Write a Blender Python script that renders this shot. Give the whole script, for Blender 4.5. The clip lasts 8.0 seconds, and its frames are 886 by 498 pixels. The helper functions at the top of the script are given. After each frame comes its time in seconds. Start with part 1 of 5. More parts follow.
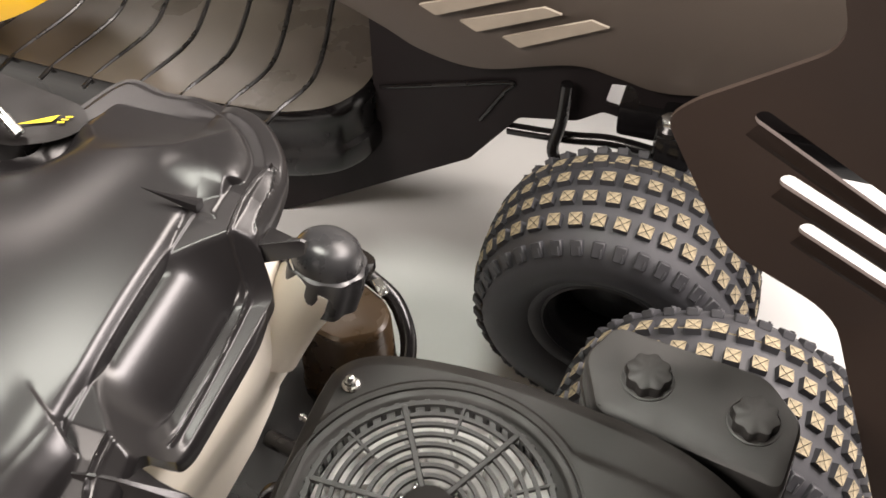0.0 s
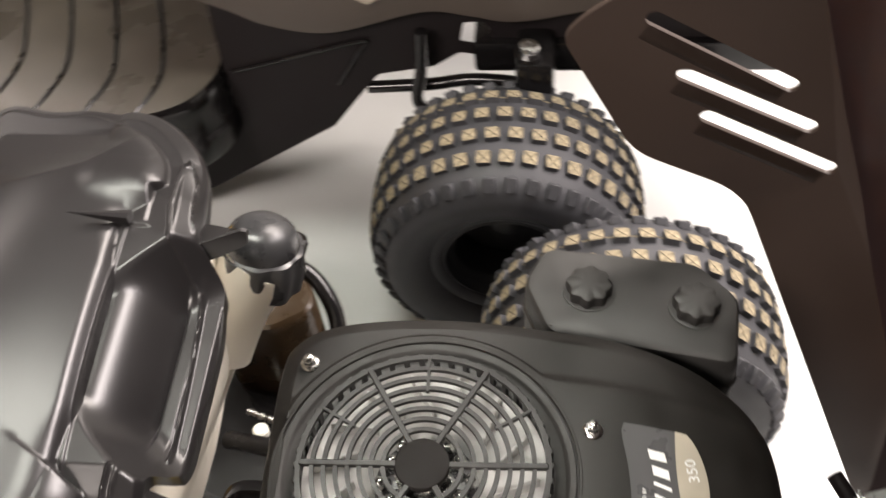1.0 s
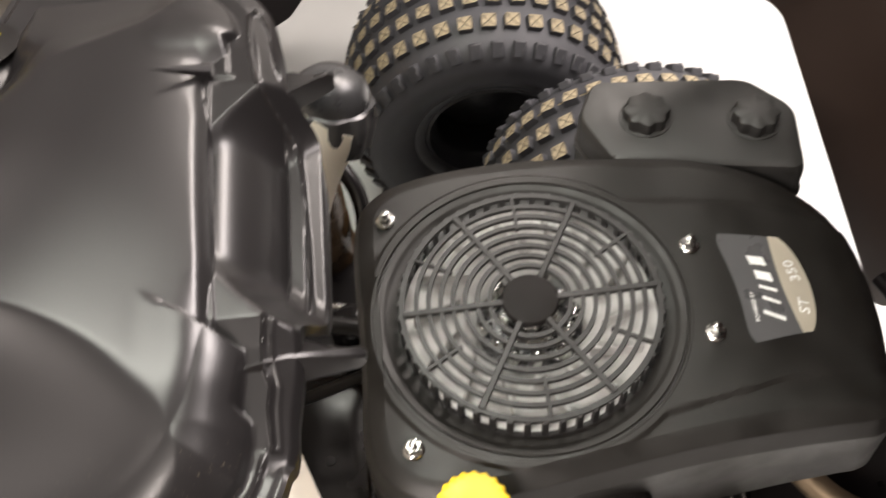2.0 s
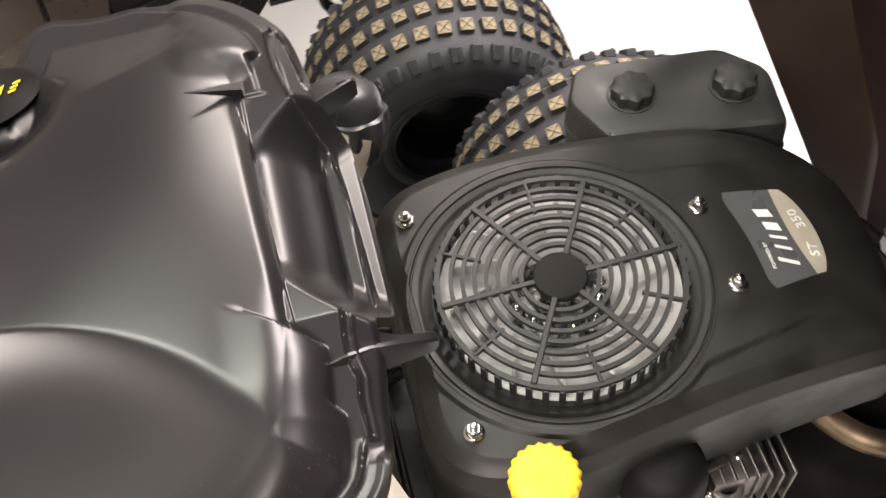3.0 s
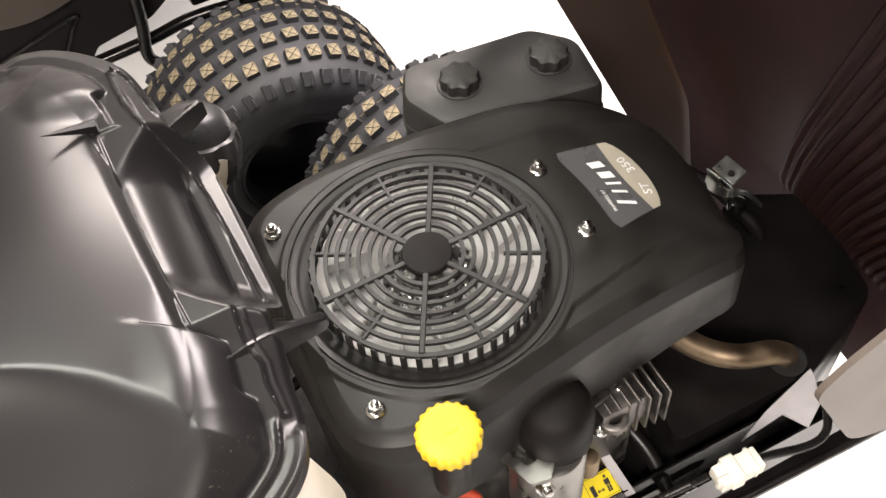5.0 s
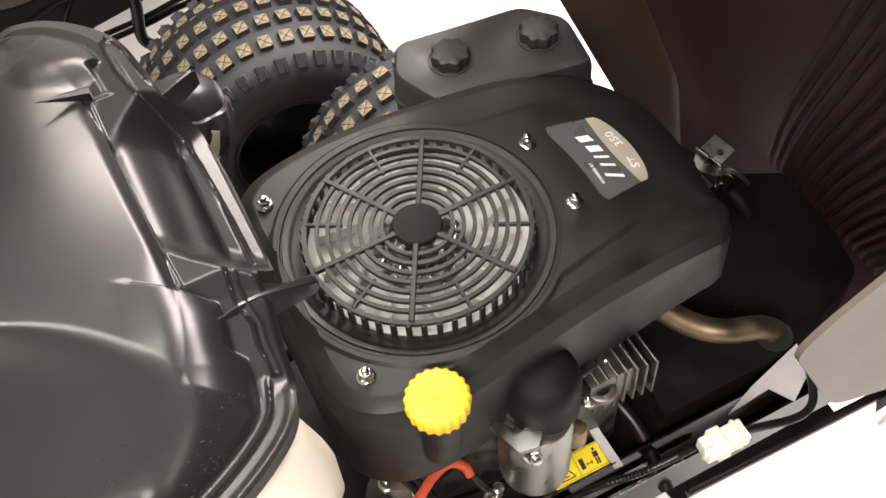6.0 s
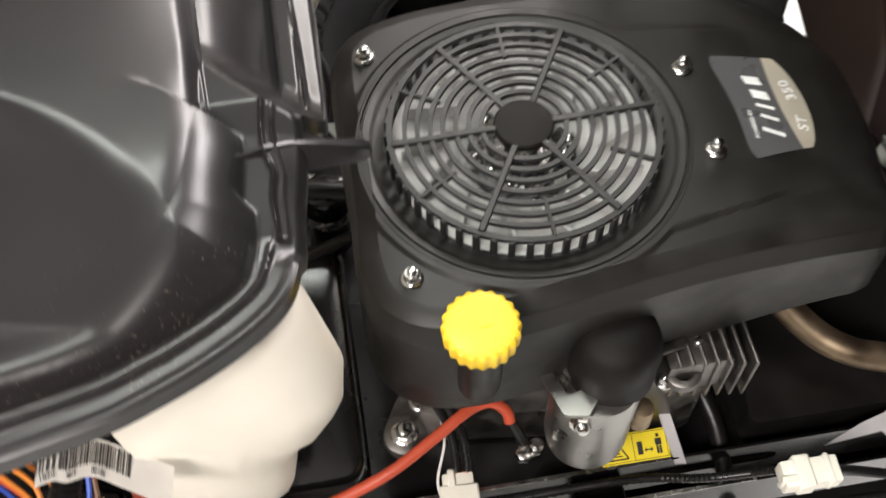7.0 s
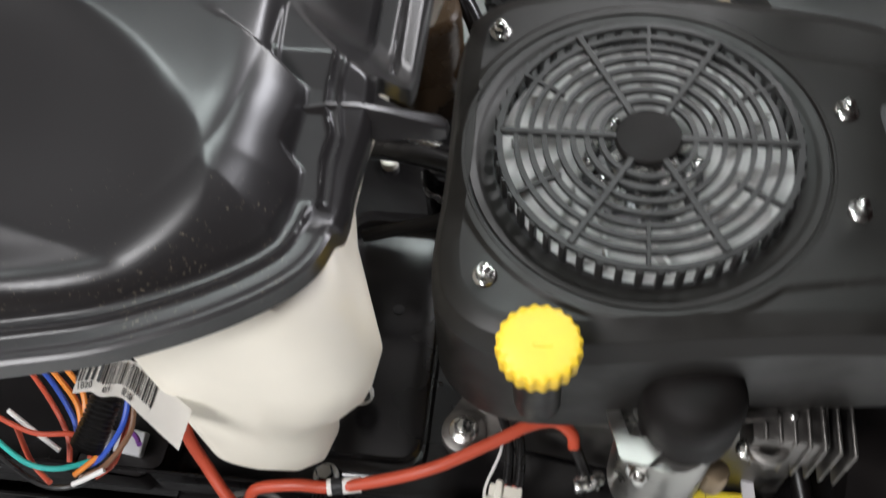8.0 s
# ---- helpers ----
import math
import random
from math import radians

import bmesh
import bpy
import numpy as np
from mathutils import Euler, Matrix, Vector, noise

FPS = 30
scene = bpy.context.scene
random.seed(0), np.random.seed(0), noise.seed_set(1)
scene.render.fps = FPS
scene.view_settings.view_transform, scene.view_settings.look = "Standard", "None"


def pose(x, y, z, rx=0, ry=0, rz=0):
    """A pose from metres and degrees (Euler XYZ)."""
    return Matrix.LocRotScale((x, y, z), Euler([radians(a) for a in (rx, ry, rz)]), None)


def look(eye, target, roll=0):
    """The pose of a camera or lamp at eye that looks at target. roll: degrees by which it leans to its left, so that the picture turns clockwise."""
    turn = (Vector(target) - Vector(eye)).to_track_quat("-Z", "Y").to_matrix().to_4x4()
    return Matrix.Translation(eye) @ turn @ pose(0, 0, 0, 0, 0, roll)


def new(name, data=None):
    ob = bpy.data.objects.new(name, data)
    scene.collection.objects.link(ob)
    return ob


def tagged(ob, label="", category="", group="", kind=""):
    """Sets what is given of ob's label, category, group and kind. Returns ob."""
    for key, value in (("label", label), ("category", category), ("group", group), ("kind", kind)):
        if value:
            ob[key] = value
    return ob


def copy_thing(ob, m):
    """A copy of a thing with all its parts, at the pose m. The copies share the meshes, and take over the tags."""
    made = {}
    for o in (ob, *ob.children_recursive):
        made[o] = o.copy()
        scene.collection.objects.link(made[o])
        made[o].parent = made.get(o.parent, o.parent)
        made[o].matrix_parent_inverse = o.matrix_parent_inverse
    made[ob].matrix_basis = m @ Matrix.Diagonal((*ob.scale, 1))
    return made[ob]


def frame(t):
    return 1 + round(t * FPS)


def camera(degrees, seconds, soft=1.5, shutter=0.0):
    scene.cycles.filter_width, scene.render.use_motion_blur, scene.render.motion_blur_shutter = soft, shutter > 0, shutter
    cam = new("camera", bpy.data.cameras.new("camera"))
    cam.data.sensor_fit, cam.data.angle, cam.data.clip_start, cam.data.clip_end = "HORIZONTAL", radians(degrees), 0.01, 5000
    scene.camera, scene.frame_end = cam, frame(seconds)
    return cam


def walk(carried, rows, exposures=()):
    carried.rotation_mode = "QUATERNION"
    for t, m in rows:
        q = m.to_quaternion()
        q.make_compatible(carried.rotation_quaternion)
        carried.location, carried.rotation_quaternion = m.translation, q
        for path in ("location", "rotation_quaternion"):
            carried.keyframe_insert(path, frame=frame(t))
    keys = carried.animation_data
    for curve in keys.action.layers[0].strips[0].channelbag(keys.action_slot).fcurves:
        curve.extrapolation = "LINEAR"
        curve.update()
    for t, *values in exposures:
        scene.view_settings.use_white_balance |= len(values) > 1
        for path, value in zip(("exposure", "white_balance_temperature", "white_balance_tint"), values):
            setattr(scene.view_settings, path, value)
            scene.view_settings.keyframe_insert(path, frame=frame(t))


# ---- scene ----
# Metres; the origin is the middle of the engine's fan grille, at the height of its cover plate.
FLOOR = -0.65
cam = camera(46.57, 8.0, soft=1.5, shutter=0.4)
PATH = [
    (0, (0.1700, -0.2648, 0.6339), (-0.1490, 0.3088, -0.1206), -3.19),
    (0.5, (0.1824, -0.2833, 0.6408), (-0.1519, 0.2733, -0.1198), -5.08),
    (0.8, (0.1547, -0.2874, 0.6432), (-0.1105, 0.2858, -0.1321), -6.58),
    (1, (0.1155, -0.2930, 0.6360), (-0.0583, 0.3023, -0.1485), -6.03),
    (1.4, (0.0308, -0.3051, 0.6229), (-0.0085, 0.2965, -0.1749), -5.33),
    (1.5, (0.0176, -0.3130, 0.6230), (-0.0096, 0.2861, -0.1773), -5.24),
    (2, (-0.0121, -0.3406, 0.5929), (-0.0786, 0.2055, -0.2422), -5.77),
    (2.2, (-0.0144, -0.3573, 0.5852), (-0.1057, 0.1849, -0.2502), -6.20),
    (3.3, (-0.0936, -0.3747, 0.6132), (-0.0415, 0.1916, -0.2093), -6.87),
    (3.5, (-0.0943, -0.3839, 0.6164), (-0.0172, 0.1848, -0.2026), -6.38),
    (4, (-0.0972, -0.3971, 0.6234), (0.0249, 0.1678, -0.1927), -5.51),
    (5.5, (-0.0956, -0.4337, 0.6220), (0.0512, 0.1273, -0.1927), -6.31),
    (6, (-0.0990, -0.4409, 0.6206), (0.0479, 0.1142, -0.1981), -5.91),
    (6.5, (-0.0918, -0.4294, 0.5809), (-0.0243, 0.1120, -0.2572), -6.10),
    (6.6, (-0.0883, -0.4194, 0.5635), (-0.0357, 0.1123, -0.2819), -4.42),
    (7, (-0.0528, -0.3960, 0.5203), (-0.0536, 0.1217, -0.3353), -2.35),
    (7.2, (-0.0357, -0.3941, 0.4861), (-0.1013, 0.0986, -0.3816), -4.35),
    (7.4, (-0.0307, -0.3794, 0.4676), (-0.1139, 0.0803, -0.4165), -5.00),
    (7.6, (-0.0189, -0.3753, 0.4626), (-0.1145, 0.0793, -0.4230), -5.37),
    (7.8, (-0.0071, -0.3728, 0.4737), (-0.1457, 0.0934, -0.4001), -7.23),
    (8, (-0.0031, -0.3587, 0.4860), (-0.1711, 0.1196, -0.3761), -6.00),
]
walk(cam, [(t, look(eye, target, roll)) for t, eye, target, roll in PATH], exposures=((0.0, 0.4, 6500, 10), (0.8, 0.38, 6500, 10), (1.5, 0.33, 6500, 10), (2.2, 0.25, 6500, 10), (4.0, 0.38, 6500, 11), (5.6, 0.34, 6500, 11), (6.7, 0.17, 6500, 10), (7.4, -0.03, 5750, 5), (8.0, -0.18, 5750, 5)))

# ---- light ----
world = bpy.data.worlds.new("room_light")
scene.world = world
world.use_nodes = True
world.node_tree.nodes["Background"].inputs[0].default_value = (0.9, 0.95, 1.0, 1)
world.node_tree.nodes["Background"].inputs[1].default_value = 0.05


def ceiling_lamp(x, y, sx, sy, watts, colour):
    data = bpy.data.lights.new("ceiling_lamp", "AREA")
    data.shape, data.size, data.size_y, data.energy = "RECTANGLE", sx, sy, watts
    data.color = colour
    ob = new("ceiling_lamp", data)
    ob.location = (x, y, 2.52)
    return ob


WARM, COOL, LILAC = (1.0, 0.89, 0.82), (1.0, 0.99, 0.89), (1.0, 0.895, 0.87)
for lx, ly, sx, sy, watts, colour in ((2.3, 1.8, 2.0, 1.5, 290, LILAC), (1.15, 3.05, 2.1, 1.2, 235, WARM), (-2.8, 2.0, 1.2, 0.6, 25, WARM), (-1.3, -2.1, 1.8, 1.0, 190, WARM), (-0.50, 0.62, 1.1, 0.6, 44, COOL)):
    ceiling_lamp(lx, ly, sx, sy, watts, colour)


# ---- materials ----
def nodes_of(name):
    m = bpy.data.materials.new(name)
    m.use_nodes = True
    t = m.node_tree
    return m, t, t.nodes["Principled BSDF"]


def surface(name, colour, rough=0.5, metal=0.0, vary=0.15, scale=40.0, bump=0.1, fine=900.0, spec=0.5, coat=0.0, speck=0.0, rough_vary=0.12):
    """Grain and stains at two scales over one base colour, with fine relief."""
    m, t, p = nodes_of(name)
    tc = t.nodes.new("ShaderNodeTexCoord")
    big = t.nodes.new("ShaderNodeTexNoise")
    big.inputs["Scale"].default_value, big.inputs["Detail"].default_value = scale, 5
    small = t.nodes.new("ShaderNodeTexNoise")
    small.inputs["Scale"].default_value, small.inputs["Detail"].default_value = fine, 3
    for n in (big, small):
        t.links.new(tc.outputs["Object"], n.inputs["Vector"])
    ramp = t.nodes.new("ShaderNodeMapRange")
    ramp.inputs["From Min"].default_value, ramp.inputs["From Max"].default_value = 0.3, 0.7
    ramp.inputs["To Min"].default_value, ramp.inputs["To Max"].default_value = 1 - vary, 1 + vary
    t.links.new(big.outputs["Fac"], ramp.inputs["Value"])
    mul = t.nodes.new("ShaderNodeMix")
    mul.data_type, mul.blend_type = "RGBA", "MULTIPLY"
    mul.inputs[0].default_value = 1
    mul.inputs[6].default_value = (*colour, 1)
    t.links.new(ramp.outputs["Result"], mul.inputs[7])
    out = mul.outputs[2]
    if speck:
        dots = t.nodes.new("ShaderNodeTexNoise")
        dots.inputs["Scale"].default_value, dots.inputs["Detail"].default_value = 650, 2
        t.links.new(tc.outputs["Object"], dots.inputs["Vector"])
        patch = t.nodes.new("ShaderNodeMath")
        patch.operation = "MULTIPLY"
        t.links.new(dots.outputs["Fac"], patch.inputs[0])
        t.links.new(big.outputs["Fac"], patch.inputs[1])
        cut = t.nodes.new("ShaderNodeMapRange")
        cut.inputs["From Min"].default_value, cut.inputs["From Max"].default_value = 0.445, 0.48
        cut.inputs["To Max"].default_value = speck
        t.links.new(patch.outputs["Value"], cut.inputs["Value"])
        dust = t.nodes.new("ShaderNodeMix")
        dust.data_type = "RGBA"
        dust.inputs[7].default_value = (0.45, 0.38, 0.28, 1)
        t.links.new(cut.outputs["Result"], dust.inputs[0])
        t.links.new(out, dust.inputs[6])
        out = dust.outputs[2]
    t.links.new(out, p.inputs["Base Color"])
    rr = t.nodes.new("ShaderNodeMapRange")
    rr.inputs["From Min"].default_value, rr.inputs["From Max"].default_value = 0.3, 0.7
    rr.inputs["To Min"].default_value, rr.inputs["To Max"].default_value = max(0.02, rough - rough_vary), min(1, rough + rough_vary)
    t.links.new(big.outputs["Fac"], rr.inputs["Value"])
    t.links.new(rr.outputs["Result"], p.inputs["Roughness"])
    p.inputs["Metallic"].default_value = metal
    p.inputs["Specular IOR Level"].default_value = spec
    p.inputs["Coat Weight"].default_value = coat
    if bump:
        b = t.nodes.new("ShaderNodeBump")
        b.inputs["Strength"].default_value, b.inputs["Distance"].default_value = bump, 0.0006
        t.links.new(small.outputs["Fac"], b.inputs["Height"])
        t.links.new(b.outputs["Normal"], p.inputs["Normal"])
    return m


COVER = surface("black_cover_plastic", (0.0122, 0.0112, 0.0100), 0.45, bump=0.25, fine=1400, vary=0.2, scale=30, spec=0.42)
GRILLE = surface("black_grille_plastic", (0.017, 0.0165, 0.0165), 0.46, bump=0.12)
DASH = surface("satin_black_console_plastic", (0.0140, 0.0130, 0.0135), 0.295, bump=0.06, fine=1800, vary=0.1, scale=9, speck=0.16, rough_vary=0.02)
BOX = surface("black_box_plastic", (0.021, 0.0205, 0.0195), 0.48, bump=0.2, fine=1500)
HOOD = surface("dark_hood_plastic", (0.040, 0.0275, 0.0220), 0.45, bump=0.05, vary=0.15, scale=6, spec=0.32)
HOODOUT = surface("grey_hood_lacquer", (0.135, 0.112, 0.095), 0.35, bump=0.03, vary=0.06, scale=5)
RUBBER = surface("tyre_rubber", (0.028, 0.028, 0.032), 0.62, bump=0.3, fine=700, vary=0.25, scale=25)
TREAD = surface("worn_tread_rubber", (0.235, 0.195, 0.125), 0.85, bump=0.6, fine=420, vary=0.5, scale=130)
RIM = surface("black_painted_rim", (0.010, 0.010, 0.011), 0.5, bump=0.05)
STEEL = surface("zinc_plated_steel", (0.62, 0.62, 0.60), 0.22, metal=1.0, vary=0.15, scale=120, bump=0.05)
ALLOY = surface("cast_aluminium", (0.20, 0.19, 0.18), 0.44, metal=1.0, vary=0.25, scale=80, bump=0.25)
FAN = surface("pale_fan_plastic", (0.55, 0.55, 0.54), 0.45, vary=0.1, scale=30, bump=0.05)
ZINC = surface("dull_bright_zinc", (0.52, 0.54, 0.53), 0.34, metal=1.0, vary=0.05, scale=60, bump=0.03)
FLYWHEEL = surface("dark_cast_flywheel", (0.16, 0.16, 0.165), 0.28, metal=0.9, vary=0.4, scale=160, bump=0.3)
PLATEPAINT = surface("dull_black_plate_paint", (0.0095, 0.0075, 0.0080), 0.6, vary=0.2, scale=10, bump=0.08, spec=0.14)
CAPPLASTIC = surface("black_cap_plastic", (0.035, 0.035, 0.037), 0.3, vary=0.1, scale=40, bump=0.04)
PALEFLAT = surface("pale_grey_flat", (0.46, 0.45, 0.46), 0.45, vary=0.12, scale=25, bump=0.05)
STARTER = surface("satin_plated_can", (0.36, 0.355, 0.335), 0.36, metal=1.0, vary=0.12, scale=60, bump=0.05)
LINER = surface("black_ribbed_liner", (0.0620, 0.0375, 0.0385), 0.46, bump=0.05, vary=0.12, scale=8, spec=0.14, rough_vary=0.02)
# Duller, darker copy of the cover plastic: dim reflections are in its colour.
BOSS = surface("dull_shaded_black_plastic", (0.0075, 0.0062, 0.0058), 0.6, bump=0.2, fine=1400, vary=0.2, scale=30, spec=0.2)
# Glossy black housing: the brown it reflects is put into its colour.
HOUSING = surface("black_plastic_brown_reflection", (0.028, 0.017, 0.008), 0.28, bump=0.04, vary=0.25, scale=15)
EXHAUST = surface("heat_tinted_exhaust_steel", (0.36, 0.28, 0.19), 0.5, metal=1.0, vary=0.35, scale=30, bump=0.1)
BLACKPAINT = surface("gloss_black_paint", (0.0055, 0.005, 0.0052), 0.2, bump=0.03, vary=0.2, scale=12, spec=0.38)
CHASSIS = surface("satin_black_chassis_paint", (0.0075, 0.0065, 0.0065), 0.36, bump=0.08, vary=0.25, scale=20, spec=0.32)
YELLOW = surface("yellow_cap_plastic", (0.88, 0.60, 0.03), 0.42, bump=0.05, vary=0.06)
TANK = surface("milky_tank_plastic", (0.95, 0.90, 0.78), 0.42, bump=0.04, vary=0.04, scale=12)
RED = surface("red_cable_rubber", (0.48, 0.07, 0.03), 0.45, bump=0.05, vary=0.1)
WHITEPLASTIC = surface("white_connector_nylon", (0.82, 0.80, 0.70), 0.45, bump=0.05, vary=0.06)
PAPER = surface("white_tag_paper", (0.82, 0.80, 0.76), 0.6, bump=0.02, vary=0.03)
INK = surface("ink_and_hole_black", (0.015, 0.015, 0.015), 0.6, bump=0)
DECALGREY = surface("grey_decal_film", (0.085, 0.085, 0.088), 0.3, bump=0.02, vary=0.05)
DECALSILVER = surface("silver_decal_film", (0.46, 0.42, 0.34), 0.36, metal=0.2, bump=0.02, vary=0.08)
LETTER = surface("pale_decal_lettering", (0.82, 0.83, 0.82), 0.4, bump=0)
WARNING = surface("yellow_warning_film", (0.82, 0.66, 0.02), 0.4, bump=0.02, vary=0.05)
GREYPLASTIC = surface("grey_relay_plastic", (0.40, 0.40, 0.41), 0.45, bump=0.05)
BLUE = surface("blue_wire", (0.03, 0.08, 0.45), 0.45, bump=0)
GREYWIRE = surface("grey_cable_sheath", (0.10, 0.095, 0.09), 0.45, bump=0.05)
ORANGE = surface("orange_wire", (0.75, 0.24, 0.02), 0.45, bump=0)
TEAL = surface("teal_wire", (0.05, 0.45, 0.40), 0.45, bump=0)
WHITEWIRE = surface("white_wire", (0.75, 0.74, 0.72), 0.45, bump=0)
BROWN = surface("brown_wire", (0.16, 0.08, 0.04), 0.5, bump=0)
PURPLE = surface("purple_wire", (0.16, 0.04, 0.28), 0.5, bump=0)
BLACKWIRE = surface("black_cable_sheath", (0.009, 0.0085, 0.0085), 0.32, bump=0.05, spec=0.35)
BODYYELLOW = surface("yellow_body_lacquer", (0.85, 0.50, 0.01), 0.3, bump=0.02, vary=0.05, scale=5, coat=0.3)
FOOT = surface("footboard_plastic", (0.052, 0.045, 0.037), 0.33, bump=0.1, vary=0.25, scale=8)
LITVENT = surface("lit_vent_opening_tone", (0.30, 0.26, 0.21), 0.5, bump=0.05, vary=0.12, scale=20)
DARKWALL = surface("brown_reflection_paint", (0.20, 0.13, 0.085), 0.7, bump=0.1, vary=0.15, scale=2)
CEILING = surface("dark_unseen_ceiling", (0.11, 0.10, 0.09), 0.8, bump=0.1, vary=0.1, scale=2)
WALLPAINT = surface("white_wall_paint", (0.78, 0.77, 0.74), 0.8, bump=0.1, vary=0.04, scale=2)


def floor_material():
    m = surface("pale_polished_floor", (0.60, 0.61, 0.60), 0.40, bump=0.05, vary=0.05, scale=3, fine=300)
    return m


FLOORMAT = floor_material()


# ---- builders ----
def thing(name, base, label, category, group="", kind=""):
    ob = new(name)
    ob.location = base
    ob.empty_display_size = 0.03
    return tagged(ob, label, category, group, kind)


def origin_of(ob):
    m = Matrix.Identity(4)
    while ob is not None:
        m = ob.matrix_basis @ m if ob.parent is None else ob.matrix_parent_inverse @ ob.matrix_basis @ m
        ob = ob.parent
    return m


def mesh_of(name, bm, material, smooth=38):
    bmesh.ops.recalc_face_normals(bm, faces=bm.faces)
    me = bpy.data.meshes.new(name)
    bm.to_mesh(me)
    bm.free()
    me.materials.append(material)
    if smooth:
        me.shade_smooth()
        me.set_sharp_from_angle(angle=radians(smooth))
    return me


def part(name, bm, material, parent=None, label="", smooth=38):
    me = bm if isinstance(bm, bpy.types.Mesh) else mesh_of(name, bm, material, smooth)
    ob = new(name, me)
    if parent is not None:
        ob.parent = parent
        ob.matrix_parent_inverse = origin_of(parent).inverted()
    if label:
        ob["label"] = label
    return ob


def solo(name, bm, material, label, category, group="", kind="", smooth=38):
    return tagged(part(name, bm, material, None, "", smooth), label, category, group, kind)


def B():
    return bmesh.new()


def box(bm, centre, size, bevel=0.0, turn=None, seg=2):
    m = Matrix.Translation(centre) @ (turn.to_4x4() if turn is not None else Matrix.Identity(4)) @ Matrix.Diagonal((*size, 1))
    r = bmesh.ops.create_cube(bm, size=1, matrix=m)
    if bevel:
        es = list({e for v in r["verts"] for e in v.link_edges})
        bmesh.ops.bevel(bm, geom=es, offset=bevel, segments=seg, profile=0.6, affect="EDGES")
    return bm


def turn(rx=0, ry=0, rz=0):
    return Euler((radians(rx), radians(ry), radians(rz))).to_matrix()


def loft(bm, loops, closed=True, cap0=True, cap1=True):
    rows = [[bm.verts.new(p) for p in lp] for lp in loops]
    n = len(rows[0])
    for a, b in zip(rows, rows[1:]):
        for i in range(n if closed else n - 1):
            j = (i + 1) % n
            bm.faces.new((a[i], a[j], b[j], b[i]))
    if closed and cap0:
        bm.faces.new(rows[0][::-1])
    if closed and cap1:
        bm.faces.new(rows[-1])
    return rows


def lathe(bm, profile, centre, n=48, axis=None, cap0=True, cap1=True):
    m = Matrix.Translation(centre) @ (axis.to_4x4() if axis is not None else Matrix.Identity(4))
    loops = [[m @ Vector((r * math.cos(k * math.tau / n), r * math.sin(k * math.tau / n), z)) for k in range(n)] for r, z in profile]
    loft(bm, loops, True, cap0, cap1)
    return bm


def spline(pts, steps=8, closed=False):
    p = [Vector(q) for q in pts]
    out, n = [], len(p)
    for i in range(n if closed else n - 1):
        a, b, c, d = (p[(i - 1) % n], p[i], p[(i + 1) % n], p[(i + 2) % n]) if closed else (p[max(i - 1, 0)], p[i], p[i + 1], p[min(i + 2, n - 1)])
        for k in range(steps):
            t = k / steps
            out.append(0.5 * (2 * b + (c - a) * t + (2 * a - 5 * b + 4 * c - d) * t * t + (3 * b - a - 3 * c + d) * t ** 3))
    if not closed:
        out.append(p[-1])
    return out


def sweep(bm, pts, r, n=10, steps=8, ridges=0.0):
    path = spline(pts, steps) if steps > 1 else [Vector(q) for q in pts]
    up = Vector((0.31, 0.17, 0.93)).normalized()
    loops = []
    for i, q in enumerate(path):
        d = (path[min(i + 1, len(path) - 1)] - path[max(i - 1, 0)]).normalized()
        s = d.cross(up).normalized()
        u = s.cross(d).normalized()
        rr = (r[i * (len(r) - 1) // max(1, len(path) - 1)] if isinstance(r, (list, tuple)) else r) * (1 + (ridges if i % 2 else 0))
        loops.append([q + s * (rr * math.cos(k * math.tau / n)) + u * (rr * math.sin(k * math.tau / n)) for k in range(n)])
    loft(bm, loops)
    return bm


def rounded(points, radius, seg=5):
    """A closed flat outline with its corners rounded."""
    out, n = [], len(points)
    for i in range(n):
        p, a, b = Vector(points[i]), Vector(points[i - 1]), Vector(points[(i + 1) % n])
        r = radius[i] if isinstance(radius, (list, tuple)) else radius
        u, v = (a - p), (b - p)
        r = min(r, u.length * 0.45, v.length * 0.45)
        s, e = p + u.normalized() * r, p + v.normalized() * r
        for k in range(seg + 1):
            t = k / seg
            out.append((1 - t) ** 2 * s + 2 * t * (1 - t) * p + t * t * e)
    return out


def plate(bm, outer, holes, place, thick):
    """A sheet with holes: flat outlines, place() puts (u, v, w) into the world."""
    edges = []
    for lp in (outer, *holes):
        vs = [bm.verts.new((p[0], p[1], 0)) for p in lp]
        edges += [bm.edges.new((vs[i], vs[(i + 1) % len(vs)])) for i in range(len(vs))]
    bmesh.ops.triangle_fill(bm, use_beauty=True, use_dissolve=False, edges=edges)
    faces = bm.faces[:]
    bmesh.ops.recalc_face_normals(bm, faces=faces)
    r = bmesh.ops.extrude_face_region(bm, geom=faces)
    for v in (g for g in r["geom"] if isinstance(g, bmesh.types.BMVert)):
        v.co.z += thick
    for v in bm.verts:
        v.co = place(*v.co)
    return bm


def words(text, size, m, material, parent, name="lettering", depth=0.0004, spacing=1.0):
    c = bpy.data.curves.new(name, "FONT")
    c.body, c.size, c.extrude, c.align_x, c.align_y, c.space_character = text, size, depth, "CENTER", "CENTER", spacing
    tmp = bpy.data.objects.new(name, c)
    scene.collection.objects.link(tmp)
    bpy.context.view_layer.update()
    me = bpy.data.meshes.new_from_object(tmp.evaluated_get(bpy.context.evaluated_depsgraph_get()))
    bpy.data.objects.remove(tmp)
    me.transform(m)
    me.materials.clear()
    me.materials.append(material)
    ob = new(name, me)
    if parent is not None:
        ob.parent = parent
        ob.matrix_parent_inverse = origin_of(parent).inverted()
    return ob

